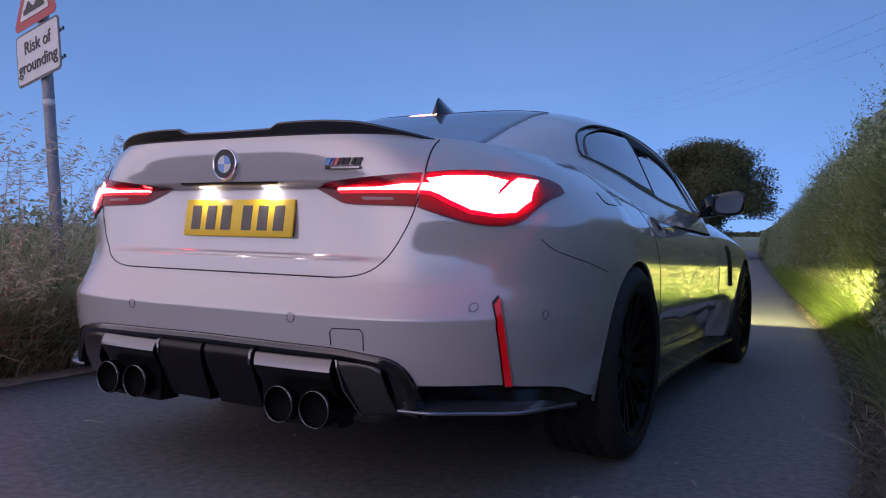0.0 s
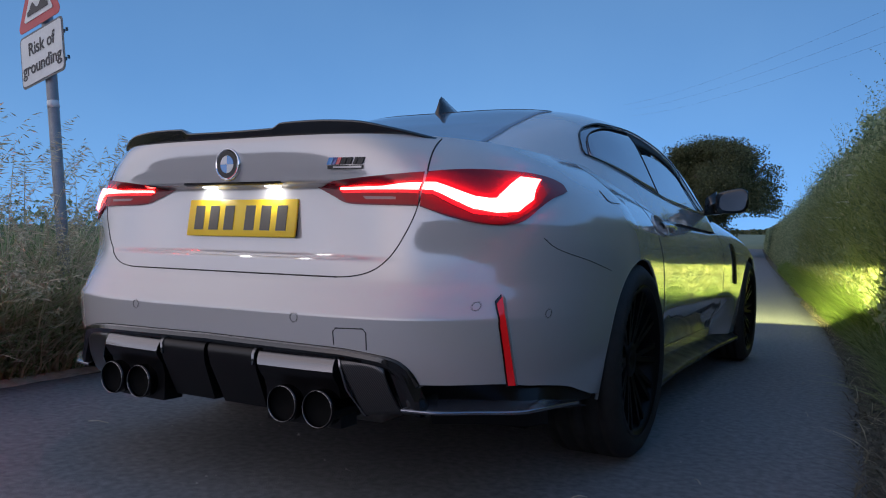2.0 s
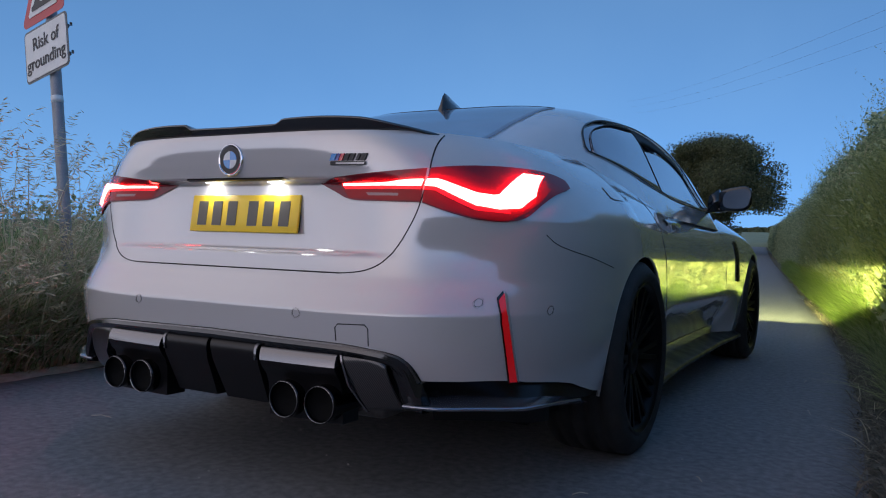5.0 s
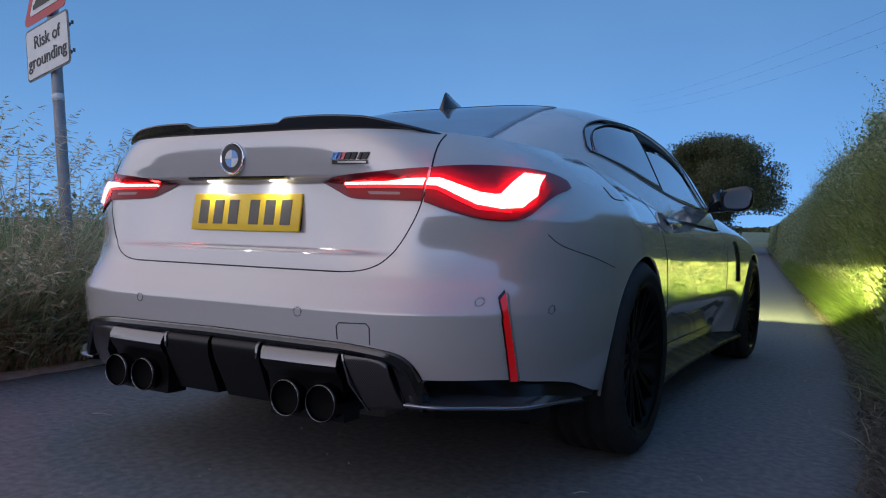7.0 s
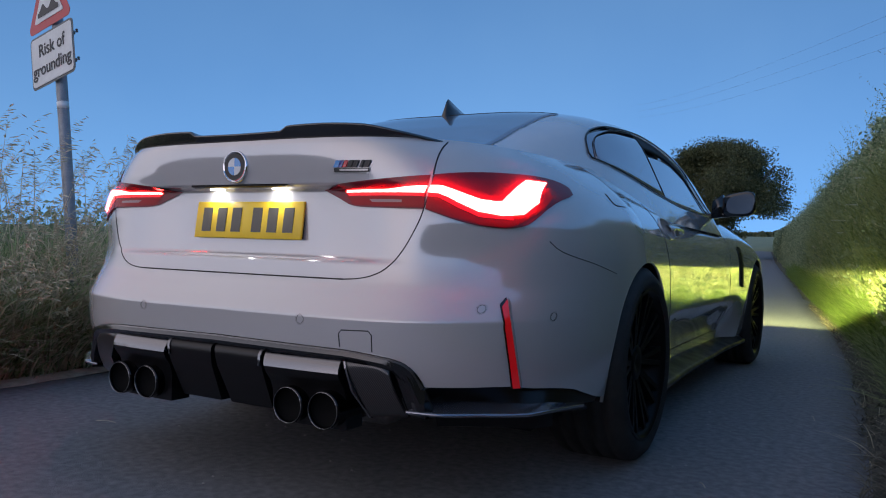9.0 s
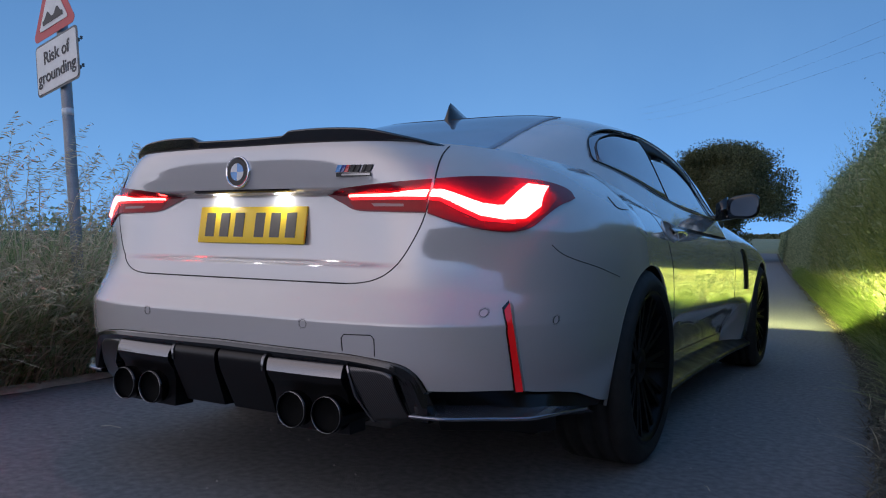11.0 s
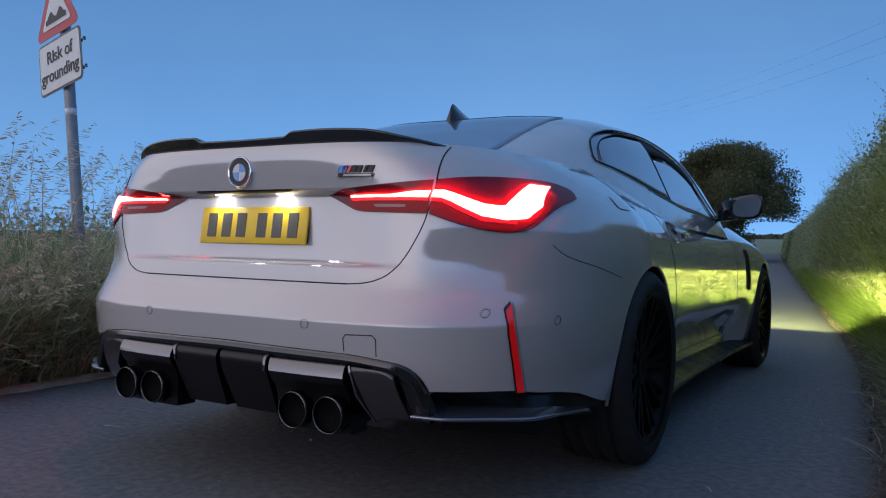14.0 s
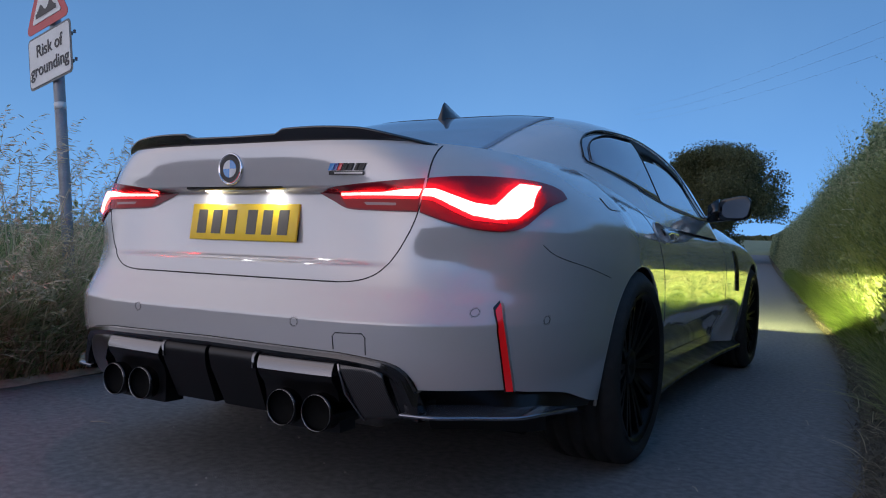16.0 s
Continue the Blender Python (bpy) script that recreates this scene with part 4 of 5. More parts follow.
def diffuser():
    def band(s):
        def f(u, v):
            x = .66 * u
            z = spline(x, HEM)
            drop = .030 + .05 * smooth(.56, .66, x)
            prof = [(-.006, 0), (.014, -.004), (.018, -drop * .5), (.010, -drop), (-.03, -drop - .004)]
            i = min(3, int(v * 4))
            fr = v * 4 - i
            o, dz = prof[i][0] + (prof[i + 1][0] - prof[i][0]) * fr, prof[i][1] + (prof[i + 1][1] - prof[i][1]) * fr
            zz = z + dz
            return s * x, back_y(x, max(.40, zz)) - o, zz
        return f
    d = tagged(grid_mesh("diffuser", band(1), 60, 12, GLOSS_BLACK, CAR), "gloss black rear diffuser")
    grid_mesh("diffuser_rim", band(-1), 60, 12, GLOSS_BLACK, d)
    def back(u, v):
        x = -.66 + 1.32 * u
        return x, back_y(x, .45) + .055 + .05 * (1 - v), .290 + .170 * v
    grid_mesh("back_panel", back, 40, 8, MATT_BLACK, d)
    # upper panels over the exhausts, the longer ones in the middle, woven carbon at the corners
    def block(name, x0, x1, x0b, x1b, prof, mt, label=""):
        """A bent plate with returned ends: prof lists (depth, height); it narrows from x0..x1 to x0b..x1b."""
        bm, rows, n = bmesh.new(), [], 6
        for k, (dy, z) in enumerate(prof):
            t = (prof[0][1] - z) / (prof[0][1] - prof[-1][1])
            l, r = x0 + (x0b - x0) * t, x1 + (x1b - x1) * t
            xs = [l + (r - l) * i / n for i in range(n + 1)]
            row = [bm.verts.new((x, back_y(x, .45) + dy, z)) for x in xs]
            ends = [[bm.verts.new((v.co.x, v.co.y + o, z)) for o in (0, .07)] for v in (row[0], row[-1])]
            rows.append([row, ends[0], ends[1]])
        for p, q in zip(rows, rows[1:]):
            for a, b in zip(p, q):
                for i in range(len(a) - 1):
                    bm.faces.new((a[i], a[i + 1], b[i + 1], b[i]))
        return part(name, bm, mt, d, label)
    for s in (1, -1):
        def span(x0, x1):
            return (x0, x1) if s > 0 else (-x1, -x0)
        block("exhaust_panel", *span(.190, .441), *span(.198, .442), [(.010, .450), (-.004, .442), (-.013, .430), (-.019, .416), (-.0205, .404)], PANEL_BLACK, "gloss black panel over the tailpipes")
        # lower half of the same panel; its dark reflection is put in as satin black
        block("exhaust_recess", *span(.198, .442), *span(.205, .445), [(-.0200, .4038), (-.017, .394), (-.008, .380), (.006, .364), (.016, .335), (.020, .25)], SATIN_BLACK)
        block("panel", *span(.006, .186), *span(.020, .178), [(.004, .449), (-.010, .442), (-.0155, .432), (-.015, .415), (-.008, .385), (.045, .272)], SATIN_BLACK)
        block("panel_edge", *span(.176, .187), *span(.174, .180), [(.002, .449), (-.014, .441), (-.019, .431), (-.018, .400)], PANEL_BLACK)
        def corner(u, v):
            """A six-sided plate: u across, v down."""
            z = spline(u, [(0, .447), (.6, .449), (.75, .446), (1, .424)]) * (1 - v) + (.290 + .010 * u) * v
            x = .449 + .091 * u + .032 * smooth(.55, 1, u) * (1 - .2 * v) + v * .055 * (1 - .35 * u)
            y = back_y(x, .45) - .006 + .045 * v * v + .014 * smooth(.10, 0, v)
            return s * x, y, z
        grid_mesh("corner_panel", corner, 20, 16, CARBON_WEAVE, d, "carbon-fibre corner panel", thick=.004)
        block("corner_edge", *span(.4445, .4495), *span(.497, .503), [(-.004, .447), (-.010, .42), (-.008, .36), (.040, .286)], PANEL_BLACK)
        def cheek(u, v):
            x = spline(v, [(0, .537), (.25, .574), (1, .600)]) * (1 - u) + spline(v, [(0, .556), (.2, .605), (.4, .634), (.6, .650), (1, .668)]) * u
            z = spline(v, [(0, .449), (.25, .424), (1, .298)]) * (1 - u) + spline(v, [(0, .452), (.2, .441), (.4, .414), (.6, .378), (1, .300)]) * u
            return s * x, back_y(x, .42) - .004 + .045 * v * v - .004 * math.sin(math.pi * u), z
        grid_mesh("cheek", cheek, 12, 20, GLOSS_BLACK, d, thick=.005)
        # black valance and blade under the painted corner
        ts = (0, .2, .45, .6, .72, .86, 1)
        def line(xs, ys, zs):
            return lambda t: Vector((s * spline(t, list(zip(ts, xs))), spline(t, list(zip(ts, ys))), spline(t, list(zip(ts, zs)))))
        hem = line((.632, .704, .792, .827, .860, .884, .893), (.112, .154, .237, .302, .38, .485, .76), (.386, .389, .389, .382, .372, .357, .292))
        inner = line((.622, .715, .80, .843, .876, .889, .892), (.150, .213, .262, .287, .345, .48, .72), (.331, .331, .330, .329, .327, .306, .272))
        outer = line((.612, .690, .79, .85, .886, .903, .900), (.058, .074, .146, .190, .234, .37, .60), (.318, .318, .318, .318, .317, .309, .285))
        def valance(u, v):
            return tuple(hem(u).lerp(inner(u), v))
        grid_mesh("valance", valance, 48, 4, SATIN_BLACK, d)
        def blade(u, v):
            p, q = inner(u), outer(u)
            under = p.lerp(q, .2) - Vector((0, 0, .022))
            if v <= .5:
                return tuple(p.lerp(q, v * 2))
            if v <= .62:
                return tuple(q - Vector((0, 0, .007 * (v - .5) / .12)))
            return tuple((q - Vector((0, 0, .007))).lerp(under, (v - .62) / .38))
        grid_mesh("blade", blade, 48, 16, BLADE_BLACK, d, "gloss black corner blade")
        def curtain(u, v):
            p = inner(.75 * u)
            return p.x - s * .03 * v, p.y + .03 + .08 * v, p.z - .012 - .08 * v
        grid_mesh("lower_panel", curtain, 24, 3, MATT_BLACK, d)
        for x in (.281, .401):
            bm = bmesh.new()
            m = pose(s * x, -.012, .305, 0, 0, 90)
            turned(bm, [(.0, .0465), (-.004, .0485), (.004, .0505), (.012, .050), (.16, .047)], m @ pose(0, 0, 0), 40)
            turned(bm, [(.0, .0465), (.006, .0445), (.010, .044)], m, 40)
            tip = part("exhaust_tip", bm, DARK_CHROME, d, "round dark chrome exhaust tailpipe")
            # shallow black cap standing in for the shaded depth of the pipe
            bm = bmesh.new()
            turned(bm, [(.005, .0445), (.010, .0425), (.014, .040), (.018, .0)], m, 40)
            part("inner_pipe", bm, PIPE_SHADE, tip)
            bm = bmesh.new()
            turned(bm, [(-.0035, .0482), (-.0048, .0478), (-.0035, .0474)], m, 40)
            part("rim", bm, STEEL, tip)
    for ob in (d, *d.children):
        if not ob.name.startswith(("exhaust", "corner", "panel", "cheek", "valance", "blade")):
            ob.data.polygons.foreach_set("use_smooth", [False] * len(ob.data.polygons))
    bm = bmesh.new()
    box(bm, 0, .40, .262, .95, .42, .06, .025)
    part("silencer", bm, MUFFLER, CAR, "dull steel silencer box")


def wheel(s, y, w, r, front):
    hub = tagged(new("wheel"), "black multi-spoke alloy wheel with a low tyre")
    hub.parent = CAR
    hub.matrix_basis = pose(s * ((.940 if front else .952) - w / 2), y, r, 0, 0, 0 if s > 0 else 180)
    h = w / 2
    bm = bmesh.new()
    turned(bm, [(-h + .01, .262), (-h - .006, .29), (-h + .004, r - .028), (-h + .028, r - .004), (-h + .055, r), (-h + .058, r - .007), (-h + .068, r - .007), (-h + .071, r), (-.034, r), (-.031, r - .007), (-.021, r - .007), (-.018, r), (.018, r), (.021, r - .007), (.031, r - .007), (.034, r), (h - .071, r), (h - .068, r - .007), (h - .058, r - .007), (h - .055, r), (h - .028, r - .004), (h - .004, r - .028), (h + .006, .29), (h - .012, .262)], Matrix(), 96)
    tyre = part("tyre", bm, TYRE, hub, "black rubber tyre")
    bm = bmesh.new()
    turned(bm, [(h - .004, .268), (h - .002, .258), (h - .022, .250), (h - .03, .24), (-h + .02, .235), (-h + .01, .258)], Matrix(), 64)
    rim = part("rim", bm, RIM, hub, "gloss black alloy rim")
    for k in range(10):
        bm = bmesh.new()
        a = 2 * math.pi * k / 10
        for da, ta in ((-.07, -.16), (.07, .16)):
            p0 = Vector((h - .045, .055 * math.cos(a + da), .055 * math.sin(a + da)))
            p1 = Vector((h - .018, .245 * math.cos(a + ta * .7), .245 * math.sin(a + ta * .7)))
            t = (p1 - p0).cross(Vector((1, 0, 0))).normalized() * .009
            q = [p0 - t, p0 + t, p1 + t, p1 - t]
            f = [bm.verts.new(v) for v in q]
            b = [bm.verts.new(v - Vector((.035, 0, 0))) for v in q]
            bm.faces.new(f), bm.faces.new(b[::-1])
            for i in range(4):
                bm.faces.new((f[i], b[i], b[(i + 1) % 4], f[(i + 1) % 4]))
        part("spoke", bm, RIM, rim, flat=True)
    bm = bmesh.new()
    turned(bm, [(h - .05, .0), (h - .04, .03), (h - .04, .06), (h - .07, .075)], Matrix(), 32)
    part("hub", bm, RIM, rim)
    bm = bmesh.new()
    turned(bm, [(h - .10, .07), (h - .095, .185), (h - .115, .185), (h - .12, .07)], Matrix(), 48)
    part("brake_disc", bm, STEEL, hub, "steel brake disc")
    bm = bmesh.new()
    box(bm, h - .105, -.15 if s > 0 else .15, .05, .06, .09, .16, .015)
    part("brake_caliper", bm, CALIPER, hub)


def mirror(s):
    c = Vector((s * .955, 2.985, 1.012))
    bm = bmesh.new()
    rings = []
    for y, k in ((-.055, .93), (-.05, 1.0), (-.01, 1.0), (.04, .86), (.08, .6), (.10, .25)):
        ring = []
        for i in range(28):
            t = 2 * math.pi * i / 28
            cx, cz = math.copysign(abs(math.cos(t)) ** .6, math.cos(t)), math.copysign(abs(math.sin(t)) ** .65, math.sin(t))
            ring.append(bm.verts.new(c + Vector((s * .095 * k * cx, y - (.018 * cx if y < 0 else 0), .066 * k * cz * (1 + .12 * cx) + .008 * cx))))
        rings.append(ring)
    for a, b in zip(rings, rings[1:]):
        for i in range(28):
            bm.faces.new((a[i], a[(i + 1) % 28], b[(i + 1) % 28], b[i]))
    bm.faces.new(rings[-1]), bm.faces.new(rings[0])
    m = part("wing_mirror", bm, GLOSS_BLACK, CAR, "gloss black wing mirror")
    bm = bmesh.new()
    ring = []
    for i in range(28):
        t = 2 * math.pi * i / 28
        cx, cz = math.copysign(abs(math.cos(t)) ** .6, math.cos(t)), math.copysign(abs(math.sin(t)) ** .65, math.sin(t))
        ring.append(bm.verts.new(c + Vector((s * (.012 + .073 * cx), -.062 - .016 * cx + .003 * cz, .053 * cz * (1 + .12 * cx) + .006 * cx))))
    bm.faces.new(ring)
    part("mirror_glass", bm, MIRROR, m, "mirror glass reflecting the sky", flat=True)
    bm = bmesh.new()
    box(bm, 0, 0, 0, .16, .07, .030, .010, pose(s * .83, 2.985, .952, 0, s * -6, 0))
    front, behind = ([bm.verts.new((s * x, y, z)) for x, z in ((.812, .944), (.872, .944), (.872, 1.068), (.818, 1.030))] for y in (2.94, 3.02))
    bm.faces.new(front), bm.faces.new(behind[::-1])
    for i in range(4):
        bm.faces.new((front[i], front[(i + 1) % 4], behind[(i + 1) % 4], behind[i]))
    part("mirror_arm", bm, GLOSS_BLACK, m)


def headlamps():
    for s in (1, -1):
        bm = bmesh.new()
        box(bm, s * .69, 4.60, .600, .27, .10, .05, .01)
        lampbody = part("headlamp", bm, LAMP_WHITE_DIM, CAR, "slim lit headlamp")
        # added plates out of view, above and below the lamp, shape the beam's cut-off
        bm = bmesh.new()
        box(bm, 0, .11, .012, .27, .36, .012, .003, pose(s * .69, 4.70, .619, -2.2, 0, 0))
        box(bm, 0, .04, -.040, .27, .22, .012, .003, pose(s * .69, 4.70, .619, -2.2, 0, 0))
        part("hood", bm, GLOSS_BLACK, lampbody)


shell()
glasshouse()
interior()
arches_and_sills()
tail_panels()
spoiler()
lamps()
badge_and_plate()
diffuser()
for side in (1, -1):
    wheel(side, AX_R + .045, .285, .344, False)
    wheel(side, AX_F, .275, .3375, True)
    mirror(side)
headlamps()


# ---- plants ----
RNG = np.random.default_rng(11)


def blades(roots, height, lean, heading, bend, width):
    """Curved tapering blades as one vertex and face list (arrays of equal length)."""
    n = len(roots)
    side = np.stack([-np.sin(heading), np.cos(heading), np.zeros(n)], 1)
    ahead = np.stack([np.cos(heading), np.sin(heading), np.zeros(n)], 1)
    out = []
    for k, (f, w) in enumerate(((0, 1), (.4, .85), (.75, .55), (1.0, .0))):
        reach = height * (lean * f + bend * f * f)
        lift = height * (f - .45 * np.minimum(1.6, bend) * f * f)
        p = roots + ahead * reach[:, None] + np.stack([np.zeros(n), np.zeros(n), lift], 1)
        if w:
            out += [p - side * (width * w / 2)[:, None], p + side * (width * w / 2)[:, None]]
        else:
            out.append(p)
    v = np.stack(out, 1).reshape(-1, 3)
    o = np.arange(n) * 7
    q = np.concatenate([np.stack([o, o + 1, o + 3, o + 2], 1), np.stack([o + 2, o + 3, o + 5, o + 4], 1)])
    t = np.stack([o + 4, o + 5, o + 6], 1)
    return v, q.tolist() + t.tolist()


def leaves(centres, size, spread=1.0, slim=.5):
    """Small pointed leaves turned every way."""
    n = len(centres)
    d = RNG.normal(size=(n, 3))
    d /= np.linalg.norm(d, axis=1)[:, None]
    e = np.cross(d, RNG.normal(size=(n, 3)))
    e /= np.linalg.norm(e, axis=1)[:, None]
    d, e = d * size[:, None], e * (size * slim)[:, None] * .5
    v = np.stack([centres - d * .5, centres + e, centres + d * .5, centres - e], 1).reshape(-1, 3)
    o = np.arange(n) * 4
    return v, np.stack([o, o + 1, o + 2, o + 3], 1).tolist()


def ground_at(x, y):
    return np.array([land(a, b) for a, b in zip(x, y)])


def stuff(name, v, f, material, label, category):
    return tagged(raw(name, v, f, material, flat=True), label, category, kind="stuff")


def left_verge():
    # dense green growth, then pale dry stems that lean towards the lane
    def roots(n, r0, r1, y0, y1, power=1.0):
        r = r0 + (r1 - r0) * RNG.random(n) ** power
        y = y0 + (y1 - y0) * RNG.random(n)
        x = r + np.array([shift(b) for b in y])
        return np.stack([x, y, ground_at(x, y) - .01], 1), r
    p, r = roots(27000, -2.10, -5.2, -1.0, 7.0, 1.4)
    tall = np.clip((-1.95 - r) / .85, .18, 1)
    v, f = blades(p, (.42 + .48 * RNG.random(len(p))) * tall ** .7, RNG.normal(0, .26, len(p)), RNG.random(len(p)) * 6.28, .25 + .9 * RNG.random(len(p)), .006 + .009 * RNG.random(len(p)))
    stuff("verge_grass", v, f, GREEN, "dense tall green grass on the verge", "grass")
    def fans(p, loose):
        # neighbouring stems of a tuft lean the same way
        return np.array([1.9 * noise.noise((q[1] * 3.2, q[0] * 3.2, 6)) for q in p]) - .25 + RNG.normal(0, loose, len(p))
    p, r = roots(3000, -2.3, -3.6, -.6, 6.5, 1.0)
    v, f = blades(p, (.50 + .45 * RNG.random(len(p))) * np.clip((-1.95 - r) / .8, .4, 1), .1 + .35 * RNG.random(len(p)), fans(p, .5), .4 + .8 * RNG.random(len(p)), .005 + .006 * RNG.random(len(p)))
    stuff("dry_grass", v, f, STRAW, "pale dry grass bent over towards the lane", "grass")
    p, r = roots(4000, -2.06, -2.75, -.6, 5.0, .9)
    v, f = blades(p, (.26 + .42 * RNG.random(len(p))) * np.clip((-1.85 - r) / .5, .5, 1.2), .10 + .3 * RNG.random(len(p)), fans(p, .5), .4 + .7 * RNG.random(len(p)), .007 + .009 * RNG.random(len(p)))
    stuff("dry_grass", v, f, STRAW, "drooping pale straw at the front of the verge", "grass")
    p, r = roots(3600, -2.07, -2.24, -2.5, 9.0)
    v, f = blades(p, .06 + .14 * RNG.random(len(p)), .6 + .6 * RNG.random(len(p)), RNG.random(len(p)) * 6.28, .8 + .6 * RNG.random(len(p)), .003 + .004 * RNG.random(len(p)))
    stuff("grass_litter", v, f, STRAW, "pale straw litter along the lane edge", "grass")
    seed_heads("seed_grass", roots(900, -2.2, -4.2, -.5, 5.0)[0], (.62, 1.55), "tall dry grass stems with drooping seed heads", 22)
    # long stems that arch over towards the lane, heavy with seed
    seed_heads("arching_grass", roots(520, -2.35, -3.1, -.8, 5.0)[0], (.50, .95), "long pale grass arching towards the lane", 20, (.15, .45, .50, .95), .9)
    p, r = roots(1500, -2.16, -2.8, -.8, 5.0)
    v, f = blades(p, (.42 + .45 * RNG.random(len(p))) * np.clip((-1.75 - r) / .8, .5, 1), .10 + .35 * RNG.random(len(p)), RNG.normal(0, 1.2, len(p)), .6 + .6 * RNG.random(len(p)), .011 + .009 * RNG.random(len(p)))
    stuff("verge_grass", v, f, GREEN, "long green blades arching over the lane edge", "grass")
    p, r = roots(900, -2.14, -2.5, -.8, 5.0)
    v, f = blades(p, .30 + .35 * RNG.random(len(p)), .15 + .5 * RNG.random(len(p)), RNG.normal(0, 1.0, len(p)), .8 + .6 * RNG.random(len(p)), .009 + .007 * RNG.random(len(p)))
    stuff("dry_grass", v, f, STRAW, "long straws bent down to the lane edge", "grass")
    # leafy undergrowth behind
    p, r = roots(9000, -3.2, -6.5, -1.0, 8.0)
    c = p + np.stack([RNG.normal(0, .1, len(p)), RNG.normal(0, .1, len(p)), .25 + .55 * RNG.random(len(p))], 1)
    v, f = leaves(c, .03 + .04 * RNG.random(len(c)))
    stuff("undergrowth", v, f, LEAF, "dark leafy undergrowth among the grass", "plants")


def seed_heads(name, roots, span, label, heads=11, droop=(.05, .25, .15, .45), turn=1.1, material=None):
    n = len(roots)
    h = span[0] + (span[1] - span[0]) * RNG.random(n) ** 1.5
    heading = RNG.normal(.0, turn, n)
    lean, bend = droop[0] + (droop[1] - droop[0]) * RNG.random(n), droop[2] + (droop[3] - droop[2]) * RNG.random(n)
    v, f = blades(roots, h, lean, heading, bend, .0055 + .003 * RNG.random(n))
    ahead = np.stack([np.cos(heading), np.sin(heading), np.zeros(n)], 1)
    sv, sf = [], []
    o = len(v)
    for k in range(heads):
        g = .74 + .26 * k / heads
        base = roots + ahead * (h * (lean * g + bend * g * g))[:, None] + np.stack([np.zeros(n), np.zeros(n), h * (g - .45 * bend * g * g)], 1)
        d = ahead * (.02 + .03 * RNG.random(n))[:, None] + RNG.normal(0, .012, (n, 3)) + np.array([0, 0, -.004])
        w = np.cross(d, RNG.normal(size=(n, 3)))
        w = w / np.linalg.norm(w, axis=1)[:, None] * .0040
        q = np.stack([base, base + d * .6 + w, base + d * 1.1, base + d * .6 - w], 1).reshape(-1, 3)
        sv.append(q)
        i = o + k * n * 4 + np.arange(n) * 4
        sf += np.stack([i, i + 1, i + 2, i + 3], 1).tolist()
    stuff(name, np.concatenate([v] + sv), f + sf, material or STRAW, label, "grass")


def hedge_top(y):
    return (.58 + .42 * smooth(2.6, 5.6, y)) * hedge_height(y)


def hedge_height(y):
    return 2.36 + .20 * noise.noise((y * .45, 2.0, 0)) + .12 * noise.noise((y * 1.9, 7.0, 0))


